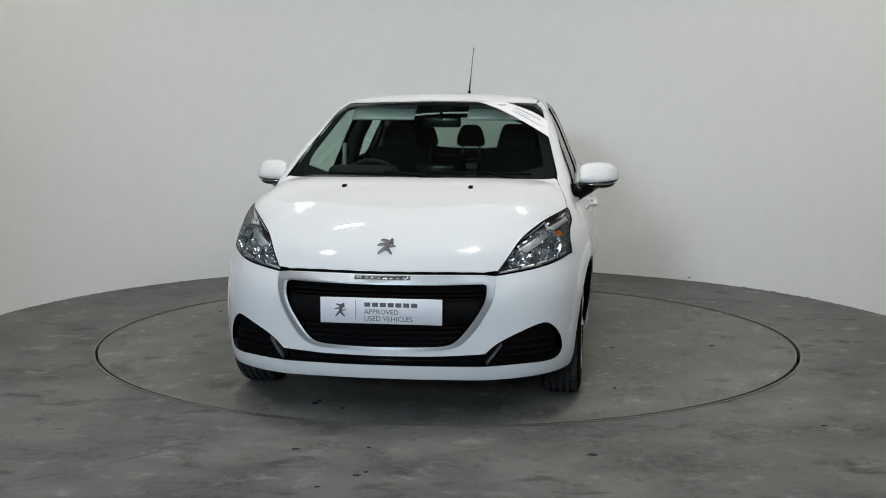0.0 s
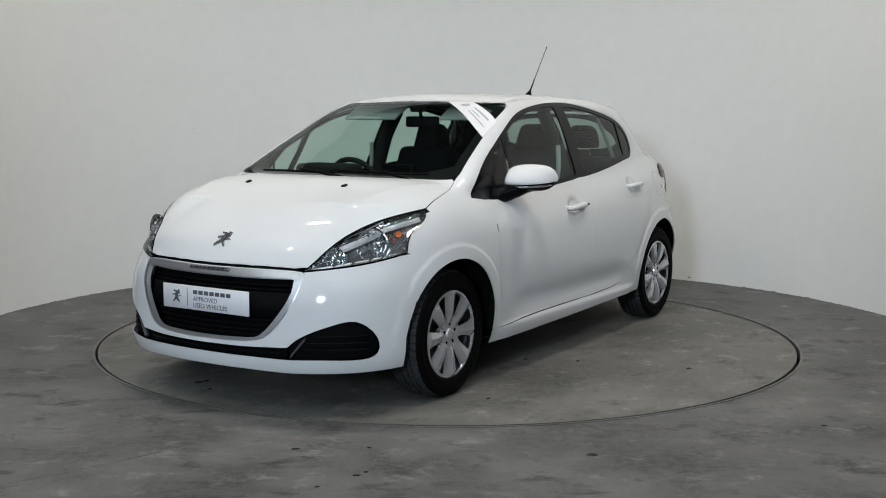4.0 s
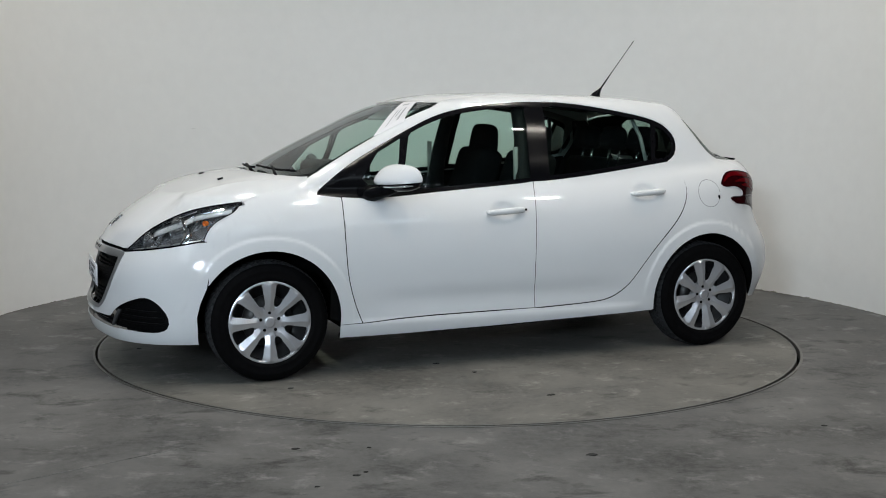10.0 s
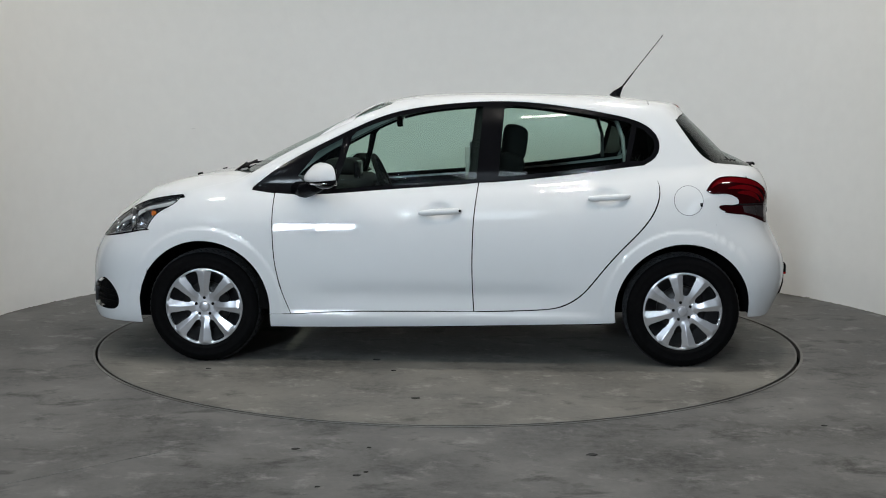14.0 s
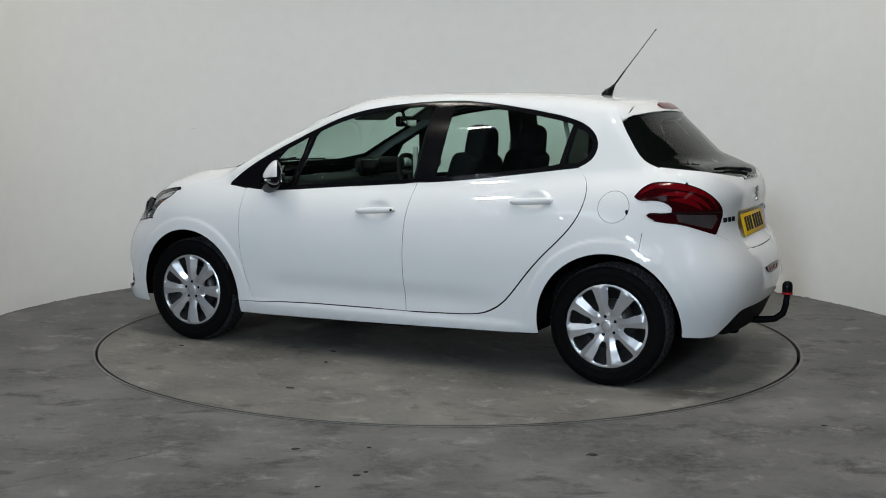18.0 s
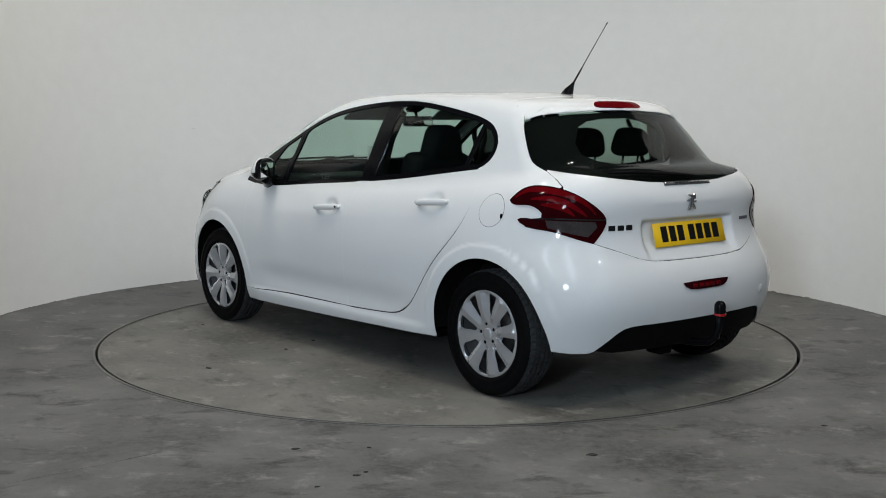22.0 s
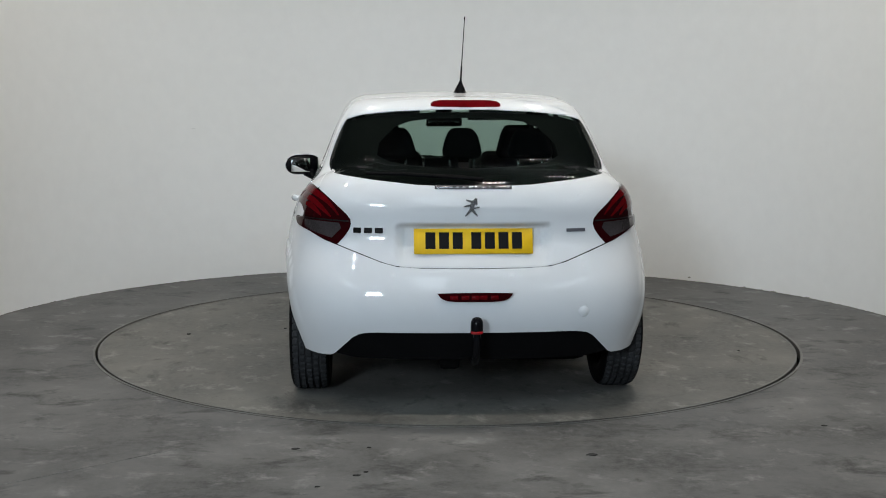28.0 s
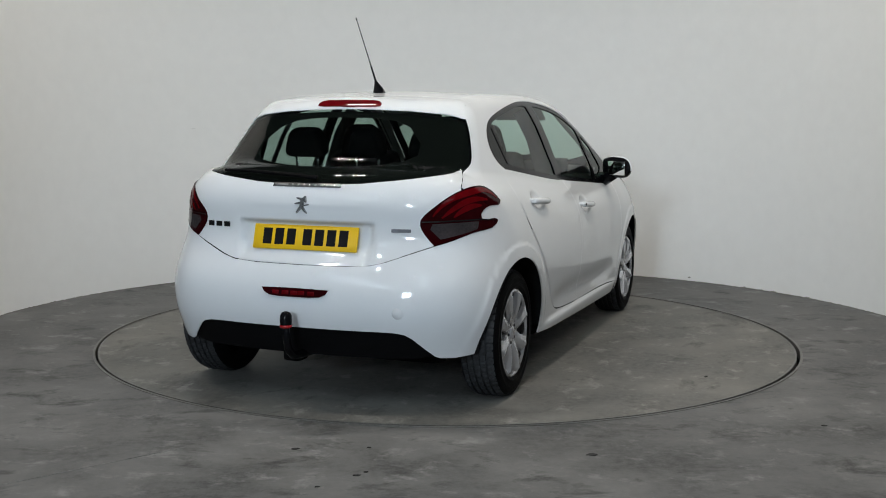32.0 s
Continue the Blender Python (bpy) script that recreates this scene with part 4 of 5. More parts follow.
# The cowl below the windscreen, and dark skins behind the panel gaps.
panel("cowl", "top", [(-0.03, 0.0), (-0.04, 0.25), (-0.075, 0.47), (-0.14, 0.585), (-0.22, 0.70), (-0.30, 0.70), (-0.24, 0.58), (-0.17, 0.463), (-0.12, 0.25), (-0.105, 0.0)], M_PLASTIC, whole=True, step=0.04, proud=-0.021, rim=0, label="black plastic cowl")
panel("gap_backing", "side", [(-0.30, 0.30), (-0.52, 0.24), (-1.9, 0.26), (-2.06, 0.38), (-2.30, 0.66), (-2.44, 0.90), (-2.40, 1.05), (-1.9, 0.99), (-1.2, 0.93), (-0.45, 0.88), (-0.30, 0.88)], M_UNDER, both=True, step=0.03, proud=-0.0075, rim=0)
panel("gap_backing", "top", [(0.56, 0.0), (0.52, 0.40), (0.40, 0.58), (0.20, 0.70), (0.0, 0.74), (-0.22, 0.73), (-0.20, 0.64), (-0.02, 0.62), (0.2, 0.55), (0.35, 0.45), (0.45, 0.2), (0.46, 0.0)], M_UNDER, whole=True, step=0.05, proud=-0.016, rim=0)
panel("gap_backing", "tail", [(0.0, 0.68), (0.4, 0.69), (0.58, 0.745), (0.72, 0.79), (0.80, 0.73), (0.58, 0.68), (0.4, 0.63), (0.0, 0.62)], M_UNDER, whole=True, step=0.05, proud=-0.016, rim=0)
panel("gap_backing", "tail", [(0.0, 0.98), (0.5, 1.0), (0.78, 1.02), (0.80, 1.10), (0.5, 1.06), (0.0, 1.03)], M_UNDER, whole=True, step=0.05, proud=-0.026, rim=0)

# ---------------------------------------------------------------- nose details
grille = panel("grille", "nose", [(u * 0.985, v) for u, v in MOUTH], M_PLASTIC, whole=True, step=0.05, proud=-0.075, rim=0, label="black grille behind a silver surround")[0]
for z in (0.590, 0.568, 0.425, 0.402, 0.379, 0.358):
    half = float(np.interp(z, [0.34, 0.38, 0.45, 0.55, 0.61], [0.24, 0.33, 0.39, 0.45, 0.465]))
    cpart("slat", strip_on("nose", (-half, z), (half, z), 0.008, -0.038, 0.030, 28), M_PLASTIC, grille)
cpart("centre_band", strip_on("nose", (-0.452, 0.497), (0.452, 0.497), 0.118, -0.036, 0.03, 28), M_PLASTIC, grille, "black centre band")
inner = np.array([(0.0, 0.611), (0.112, 0.611), (0.310, 0.611), (0.452, 0.613)] + smooth_line([(0.466, 0.605), (0.455, 0.550), (0.393, 0.448), (0.335, 0.381), (0.300, 0.357), (0.231, 0.347), (0.113, 0.344), (0.0, 0.343)], 20))
inner = np.concatenate([inner, (inner * k2)[::-1][1:-1]])
panel("grille_surround", "nose", [(u * 0.996, v - 0.001 if v > 0.6 else v + 0.001) for u, v in MOUTH], M_SATIN, whole=True, holes=[inner], step=0.02, proud=0.002, rim=0.02, label="satin silver grille surround")
script = cpart("script_bar", strip_on("nose", (-0.128, 0.632), (0.128, 0.632), 0.016, 0.004, 0.01, 16), M_BADGE, label="chrome script bar on the grille surround")
for i in range(7):
    u = -0.085 + 0.0283 * i
    cpart("letter_block", strip_on("nose", (u - 0.008, 0.632), (u + 0.008, 0.632), 0.008, 0.0055, 0.004, 3), M_DARKCHROME, script)
intake = panel("lower_intake", "nose", [(0.0, 0.312), (0.254, 0.313), (0.43, 0.320), (0.43, 0.256), (0.254, 0.261), (0.0, 0.264)], M_BLACK, whole=True, step=0.05, proud=-0.030, rim=0, label="gloss black lower intake")[0]
cpart("slat", strip_on("nose", (-0.40, 0.288), (0.40, 0.288), 0.008, -0.016, 0.02, 24), M_BLACK, intake)
fogs = panel("fog_recess", "nose", FOG, M_PLASTIC, both=True, step=0.03, proud=-0.032, rim=0, label="black plastic fog lamp recess")
for z, a, b in ((0.300, 0.50, 0.80), (0.330, 0.52, 0.80), (0.360, 0.56, 0.79)):
    both_sides("slat", lambda: strip_on("nose", (a, z), (b, z), 0.010, -0.020, 0.02, 10), M_PLASTIC, parents=fogs)
both_sides("corner_rib", lambda: strip_on("nose", (0.452, 0.272), (0.515, 0.352), 0.014, -0.006, 0.025, 10), M_GREYRIB, "dark grey corner rib", parents=fogs)

# Show plate on the nose: white, with grey lettering; the maker's name and badge stay plain shapes.
plate_f = cpart("show_plate", box((0.006, 0.524, 0.110), (0.771, 0, 0.495), 0.002, 1), M_WHITEPLATE, label="white showroom plate with grey lettering")
FACE = Matrix(((0, 0, 1), (1, 0, 0), (0, 1, 0))).to_4x4()          # letters that face forward


def words(text, size, at, mat, parent, face, name="lettering", thick=0.0006):
    data = bpy.data.curves.new(name, "FONT")
    data.body, data.size, data.extrude, data.resolution_u = text, size, thick, 2
    tmp = bpy.data.objects.new(name, data)
    scene.collection.objects.link(tmp)
    bpy.context.view_layer.update()
    me = bpy.data.meshes.new_from_object(tmp.evaluated_get(bpy.context.evaluated_depsgraph_get()))
    bpy.data.objects.remove(tmp)
    bpy.data.curves.remove(data)
    me.transform(Matrix.Translation(Vector(at) + Vector(SHIFT)) @ face)
    me.materials.clear()
    me.materials.append(mat)
    ob = new(name, me)
    ob.parent = parent
    ob["label"] = "printed words " + text.lower()
    return ob


words("APPROVED", 0.0300, (0.7745, -0.072, 0.4815), M_GREYINK, plate_f, FACE)
words("USED VEHICLES", 0.0300, (0.7745, -0.072, 0.4525), M_GREYINK, plate_f, FACE)
for i in range(7):
    cpart("name_block", box((0.0014, 0.026, 0.018), (0.7745, -0.058 + 0.0335 * i, 0.522)), M_GREYINK, plate_f, smooth=False)
cpart("divider", box((0.0012, 0.0022, 0.084), (0.7745, -0.108, 0.497)), M_GREYINK, plate_f, smooth=False)


def emblem(size):
    """A plain crest of tapered bars in place of the maker's badge."""
    bm = bmesh.new()
    for (ax, ay), (bx, by), wa, wb in (((0.10, 0.34), (-0.04, -0.14), 0.15, 0.10), ((-0.02, -0.10), (-0.34, -0.46), 0.10, 0.045), ((0.02, -0.12), (0.30, -0.46), 0.10, 0.045), ((0.02, 0.14), (-0.42, 0.06), 0.07, 0.045),
                                       ((0.06, 0.30), (-0.30, 0.40), 0.09, 0.045), ((0.20, 0.46), (0.26, 0.16), 0.10, 0.06), ((0.02, -0.06), (0.42, 0.02), 0.05, 0.035)):
        d = Vector((bx - ax, by - ay)).normalized()
        n = Vector((-d.y, d.x))
        ring = [Vector((ax, ay)) + n * wa, Vector((ax, ay)) - d * wa * 0.6, Vector((ax, ay)) - n * wa, Vector((bx, by)) - n * wb, Vector((bx, by)) + d * wb, Vector((bx, by)) + n * wb]
        low = [bm.verts.new((p.x * size, p.y * size, -0.045 * size)) for p in ring]
        mid = sum(ring, Vector((0, 0))) / 6
        top = [bm.verts.new(((mid + (p - mid) * 0.72).x * size, (mid + (p - mid) * 0.72).y * size, 0.055 * size)) for p in ring]
        bm.faces.new(top)
        for i in range(6):
            j = (i + 1) % 6
            bm.faces.new((low[i], low[j], top[j], top[i]))
    return bm


def placed(bm, m):
    bmesh.ops.transform(bm, matrix=m, verts=bm.verts)
    return bm


cpart("badge_shape", placed(emblem(0.062), Matrix.Translation((0.7745, -0.175, 0.497)) @ FACE), M_GREYINK, plate_f, smooth=False)
mb = skin("nose", 0.0, 0.755, 0.004)
cpart("bonnet_badge", placed(emblem(0.092), mb), M_BADGE, label="chrome badge on the bonnet", smooth=False)
for y in (0.303, -0.303):
    p = lay("top", [(0.138, y)])[0]
    cpart("washer_nozzle", placed(box((0.030, 0.022, 0.012), (0, 0, 0.003), 0.005), Matrix.Translation(p) @ Matrix.Rotation(radians(14), 4, "Y")), M_BLACK, label="black washer nozzle")

# Headlamps: dark housing, two reflector bowls, bright strip, amber lamp.
housings = panel("lamp_housing", "nose", LAMP_FRONT, M_BEZEL, both=True, step=0.03, proud=-0.055, rim=-0.052, label="dark chrome lamp housing")


def bowl(u, z, r, deep, tilt=0.35):
    m = Matrix.Translation(Vector(lay("nose", [(u, z)])[0]))
    aim = Vector((1.0, tilt, 0.10)).normalized()
    m = m @ aim.to_track_quat("Z", "Y").to_matrix().to_4x4() @ Matrix.Translation((0, 0, -deep - 0.022))
    bm = lathe([(0.006, 0.0), (r * 0.30, deep * 0.07), (r * 0.50, deep * 0.20), (r * 0.68, deep * 0.40), (r * 0.85, deep * 0.68), (r, deep), (r * 1.06, deep * 1.03), (r * 1.06, deep * 0.8)], 22)
    lathe([(0.001, deep * 0.62), (0.008, deep * 0.6), (0.012, deep * 0.42), (0.012, 0.002)], 12, bm=bm)
    return placed(bm, m)


for u, z, r, deep in ((0.815, 0.750, 0.066, 0.06), (0.640, 0.694, 0.043, 0.045)):
    both_sides("reflector", lambda: bowl(u, z, r, deep), M_FACET, "chrome reflector bowl", parents=headlamps, smooth=False)


def bowl_ring(u, z, r, tilt=0.35):
    m = Matrix.Translation(Vector(lay("nose", [(u, z)])[0])) @ Vector((1.0, tilt, 0.10)).normalized().to_track_quat("Z", "Y").to_matrix().to_4x4() @ Matrix.Translation((0, 0, -0.020))
    return placed(lathe([(r * 1.05, -0.004), (r * 1.05, 0.003), (r * 1.09, 0.005), (r * 1.13, 0.002), (r * 1.13, -0.006)], 36), m)


for u, z, r in ((0.815, 0.750, 0.066), (0.640, 0.694, 0.043)):
    both_sides("reflector_ring", lambda: bowl_ring(u, z, r), M_CHROME, "chrome ring", parents=headlamps)
seal = [tuple(p) for p in grown(LAMP_FRONT, 0.0028)]
panel("seal", "nose", LAMP_FRONT, M_BLACK, holes=[seal], both=True, step=0.02, proud=0.0035, rim=0.006, label="black lamp seal")
both_sides("light_strip", lambda: strip_on("nose", (0.665, 0.762), (0.90, 0.838), 0.022, -0.012, 0.012, 14), M_FACET, "bright chrome strip", parents=headlamps)
both_sides("light_strip", lambda: strip_on("nose", (0.90, 0.838), (1.145, 0.880), 0.020, -0.010, 0.012, 14), M_FACET, parents=headlamps)
both_sides("light_strip", lambda: strip_on("nose", (0.54, 0.657), (0.97, 0.715), 0.008, -0.016, 0.012, 14), M_SATIN, parents=headlamps)
for i in range(14):
    t = i / 13
    u, v = 0.70 + 0.36 * t, 0.778 + 0.077 * t - 0.010 * math.sin(math.pi * t)
    both_sides("rib", lambda: strip_on("nose", (u - 0.005, v - 0.006), (u + 0.005, v + 0.008), 0.016, -0.013, 0.010, 3), M_CHROME if i % 3 else M_BEZEL, parents=headlamps, smooth=False)
for i in range(9):
    t = i / 8
    u, v = 0.60 + 0.34 * t, 0.668 + 0.040 * t
    both_sides("facet", lambda: strip_on("nose", (u - 0.009, v - 0.003), (u + 0.009, v + 0.005), 0.010, -0.020 + 0.004 * (i % 2), 0.010, 3), M_CHROME, parents=headlamps, smooth=False)
both_sides("indicator", lambda: bowl(0.965, 0.792, 0.013, 0.018, 0.8), M_AMBER, "amber indicator reflector", parents=headlamps)
both_sides("indicator_lens", lambda: strip_on("nose", (0.665, 0.748), (0.90, 0.829), 0.052, -0.0125, 0.006, 16), M_PALELENS, "pale striated indicator lens", parents=headlamps)
both_sides("indicator_lens", lambda: strip_on("nose", (0.90, 0.829), (1.120, 0.866), 0.040, -0.0115, 0.006, 16), M_PALELENS, parents=headlamps)
both_sides("divider", lambda: strip_on("nose", (0.700, 0.702), (0.716, 0.772), 0.010, -0.020, 0.02, 6), M_BEZEL, parents=headlamps)

# ---------------------------------------------------------------- flank details
def handle(x0, z0, x1, z1):
    p0, p1 = lay("side", [(x0, z0), (x1, z1)])
    a, b = Vector((x0, 0.867 if x0 > -1.8 else 0.845, z0)), Vector((x1, 0.858 if x0 > -1.8 else 0.826, z1))
    mid = [(a + (b - a) * t) + Vector((0, 0.008 * math.sin(math.pi * t), 0)) for t in (0, 0.06, 0.15, 0.35, 0.65, 0.85, 0.94, 1)]
    bm = tube(mid, [0.006, 0.013, 0.016, 0.017, 0.017, 0.017, 0.014, 0.007], 12)
    for e, q in ((mid[1], p0), (mid[-2], p1)):
        tube([e, (e.x, e.y - 0.05, e.z)], [0.012, 0.013], 10, bm)
    return bm


for doors, h, lock in ((doors_f, (-1.150, 0.812, -1.375, 0.826), True), (doors_r, (-2.030, 0.890, -2.250, 0.903), False)):
    made = both_sides("door_handle", lambda: handle(*h), M_PAINT, "white bar door handle", parents=doors)
    if lock:
        both_sides("lock", lambda: placed(lathe([(0.0005, 0.004), (0.006, 0.004), (0.007, 0.0)], 14), Matrix.Translation((-1.366, 0.874, 0.8255)) @ Matrix.Rotation(radians(-90), 4, "X")), M_BLACK, parents=doors)


def mirror_shell():
    """Upper half: a rounded white cap; built as a squashed shell that tapers outward."""
    bm = bmesh.new()
    rows = []
    for i in range(15):
        t = i / 14
        y = 0.792 + 0.206 * t
        w = max(1 - (abs(t - 0.52) / (0.62 if t < 0.52 else 0.485)) ** 2.8, 0.0) ** 0.5
        hgt, dep = 0.068 * max(w, 0.10), 0.084 * max(w, 0.10)
        cx, cz = -0.600 - 0.10 * t - 0.03 * t * t, 1.008 - 0.006 * t
        rows.append([bm.verts.new((cx + dep * math.cos(a) * (1.0 if math.cos(a) > 0 else 0.50), y, cz - 0.020 * max(0, math.cos(a)) + hgt * math.sin(a) * (1 - 0.42 * max(0, math.cos(a)) ** 2))) for a in (math.tau * k / 24 for k in range(24))])
    for p, q in zip(rows, rows[1:]):
        for k in range(24):
            bm.faces.new((p[k], p[(k + 1) % 24], q[(k + 1) % 24], q[k]))
    bm.faces.new(rows[0]), bm.faces.new(rows[-1][::-1])
    return bm


def cut(bm, at, no, keep_above=True):
    """Keeps the half of a mesh on the side of no, and closes it."""
    bmesh.ops.bisect_plane(bm, geom=bm.verts[:] + bm.edges[:] + bm.faces[:], plane_co=at, plane_no=no, clear_inner=True)
    edges = [e for e in bm.edges if e.is_boundary]
    bmesh.ops.holes_fill(bm, edges=edges)
    return bm


def mirror_cap():
    return cut(cut(mirror_shell(), (-0.66, 0.9, 0.981), (0.10, 0.0, 1.0)), (-0.674, 0.9, 1.0), (0.84, 0.54, 0.0))


def mirror_base():
    bm = mirror_shell()
    return placed(bm, Matrix.Translation((-0.66, 0.9, 1.0)) @ Matrix.Scale(0.965, 4) @ Matrix.Translation((0.66, -0.9, -1.0)))


caps = both_sides("door_mirror", mirror_cap, M_PAINT, "white-capped door mirror")
both_sides("lower_shell", mirror_base, M_BLACK, "black lower shell", parents=caps)
both_sides("mirror_foot", lambda: tube([(-0.50, 0.742, 0.918), (-0.545, 0.785, 0.925), (-0.600, 0.83, 0.945), (-0.64, 0.87, 0.965)], [0.050, 0.046, 0.040, 0.036], 12), M_BLACK, "black mirror foot", parents=caps)
both_sides("indicator", lambda: tube([(-0.560, 0.835, 0.962), (-0.578, 0.880, 0.962), (-0.612, 0.930, 0.964), (-0.650, 0.968, 0.967), (-0.690, 0.985, 0.970)], [0.003, 0.006, 0.007, 0.007, 0.003], 8), M_CHROME, "clear indicator strip", parents=caps)
both_sides("mirror_glass", lambda: box((0.004, 0.128, 0.084), (-0.708, 0.900, 1.000), 0.0015, 1, Matrix.Rotation(radians(25), 4, "Z")), M_MIRROR, "mirror glass", parents=caps)

# Fuel flap on the left flank: a fine ring and a dark finger notch.
ring_o = arc(-2.556, 0.881, 0.077, 0, 360, 40)[:-1]
ring_i = arc(-2.556, 0.881, 0.0745, 0, 360, 40)[:-1]
flap = panel("fuel_flap", "side", ring_i, M_PAINT, step=0.03, proud=0.0015, rim=0.004, label="round white fuel flap")[0]
panel("flap_gap", "side", ring_o, M_GREYINK, flap, holes=[ring_i], step=0.02, proud=0.0008, rim=0)
panel("finger_notch", "side", [(-2.628, 0.868), (-2.617, 0.870), (-2.615, 0.858), (-2.622, 0.846), (-2.629, 0.852)], M_BLACK, flap, step=0.02, proud=0.003, rim=0.002)
# Divider bars in the window band and the sill's dark lower edge.
DIVIDE = lay("side", [(-0.682, 0.925), (-0.705, 1.0), (-0.734, 1.10), (-0.757, 1.20)])
both_sides("window_divider", lambda: tube([Vector(p) - Vector(n) * 0.014 for p, n in zip(DIVIDE, normals(DIVIDE))], 0.012, 8), M_BLACK)
both_sides("sill_edge", lambda: tube([(-0.36, 0.80, 0.205), (-1.2, 0.812, 0.212), (-2.17, 0.80, 0.238)], 0.016, 8), M_UNDER)

# ---------------------------------------------------------------- tail details
CLAWS = ([(1.118, 0.944), (1.05, 0.978), (0.94, 0.982), (0.83, 0.964), (0.74, 0.922), (0.700, 0.880)], [(1.02, 0.942), (0.93, 0.948), (0.84, 0.930), (0.770, 0.893), (0.742, 0.872)], [(0.965, 0.920), (0.90, 0.918), (0.84, 0.900), (0.800, 0.874)])


def claw(line, w):
    c = path2d(line, 16)
    t = np.gradient(c, axis=0)
    n = np.stack([-t[:, 1], t[:, 0]], 1) / np.hypot(t[:, 0], t[:, 1])[:, None]
    f = np.sin(np.linspace(0.25, 2.9, 16))[:, None] * w
    return [tuple(p) for p in c + n * f] + [tuple(p) for p in (c - n * f)[::-1]]


for line in CLAWS:
    o = claw(line, 0.0125)
    p, f, n = sheet("tail", o, (), 0.02, 0.0055, 0.003)
    link("light_bar", p + SHIFT, f, M_RED, taillamps[0], "bright red curved light bar", nrm=n)
    p, f, n = mirrored(p, f, n)
    link("light_bar", p + SHIFT, f, M_RED, taillamps[1], "bright red curved light bar", nrm=n)
M_SMOKE = material("smoked_clear_lens", (0.10, 0.085, 0.088), 0.06, metal=0.6, vary=0.3, scale=60, bump=0.15, bump_scale=40)
for name, o, mat in (("reversing_lamp", [(0.93, 0.818), (0.80, 0.790), (0.735, 0.778), (0.690, 0.822), (0.70, 0.846), (0.80, 0.850), (0.94, 0.852)], M_SMOKE), ("lamp_seam", [(1.075, 0.850), (0.95, 0.856), (0.80, 0.856), (0.650, 0.852), (0.650, 0.858), (0.80, 0.862), (0.952, 0.863)], M_DARKCHROME)):
    p, f, n = sheet("tail", o, (), 0.02, 0.0060, 0.003)
    link(name, p + SHIFT, f, mat, taillamps[0], nrm=n)
    p, f, n = mirrored(p, f, n)
    link(name, p + SHIFT, f, mat, taillamps[1], nrm=n)

brake = panel("high_brake_lamp", "tail", [(0.0, 1.388), (0.42, 1.387), (0.500, 1.382), (0.520, 1.372), (0.500, 1.361), (0.42, 1.358), (0.0, 1.358)], M_RED, whole=True, step=0.03, proud=0.004, rim=0.012, label="red high-level brake lamp")[0]
fog_r = panel("rear_fog_lamp", "tail", [(0.0, 0.555), (0.10, 0.554), (0.188, 0.552), (0.170, 0.532), (0.140, 0.520), (0.08, 0.516), (0.0, 0.516)], M_DARKRED, whole=True, step=0.02, proud=0.008, rim=0.014, label="red rear fog lamp")[0]
for u in (-0.095, -0.04, 0.0, 0.05, 0.105):
    m = skin("tail", u, 0.534, 0.0075)
    cpart("reflector", placed(box((0.034, 0.018, 0.004), (0, 0, 0), 0.0015, 1), m), M_RED, fog_r)
strip = cpart("tailgate_strip", strip_on("tail", (-0.225, 1.004), (0.225, 1.004), 0.016, 0.004, 0.010, 18), M_BADGE, label="chrome script strip on the tailgate")
for i in range(7):
    u = -0.115 + 0.038 * i
    cpart("letter_block", strip_on("tail", (u - 0.010, 1.004), (u + 0.010, 1.004), 0.008, 0.0055, 0.004, 3), M_DARKCHROME, strip)
cpart("tailgate_badge", placed(emblem(0.080), skin("tail", 0.012, 0.918, 0.004)), M_BADGE, label="chrome badge on the tailgate", smooth=False)
for i in range(3):
    u = 0.612 - 0.052 * i
    cpart("model_block", placed(box((0.036, 0.024, 0.004), (0, 0, 0), 0.0016, 1), skin("tail", u, 0.815, 0.003)), M_DARKCHROME, label="chrome model badge block", smooth=False)
cpart("trim_badge", placed(box((0.088, 0.015, 0.003), (0, 0, 0), 0.001, 1), skin("tail", -0.555, 0.815, 0.002)), M_GREYINK, label="small dark trim badge", smooth=False)
# Number plate: yellow, its characters plain bars.
TILT = Matrix.Rotation(radians(16), 4, "Y")
plate_r = cpart("number_plate", placed(box((0.006, 0.524, 0.113), (0, 0, 0), 0.002, 1), Matrix.Translation((-3.066, 0, 0.769)) @ TILT), M_YELLOW, label="yellow rear number plate")
for i, y in enumerate((0.190, 0.130, 0.070, -0.012, -0.072, -0.132, -0.192)):
    cpart("plain_bar", placed(box((0.0016, 0.044, 0.074), (-0.0035, y, 0.002)), Matrix.Translation((-3.066, 0, 0.769)) @ TILT), M_INK, plate_r, smooth=False)
for y in (0.238, -0.238):
    cpart("screw_cap", placed(lathe([(0.0005, 0.002), (0.006, 0.0015), (0.007, 0.0)], 12), Matrix.Translation((-3.0655, y, 0.769)) @ Matrix.Rotation(radians(-90), 4, "Y")), M_YELLOW, plate_r)
cpart("tow_eye_cover", placed(lathe([(0.0005, 0.001), (0.024, 0.001), (0.0255, -0.002), (0.027, -0.002), (0.027, 0.0012), (0.0285, 0.0)], 32), skin("tail", -0.52, 0.464, 0.001)), M_PAINT, label="round tow eye cover")
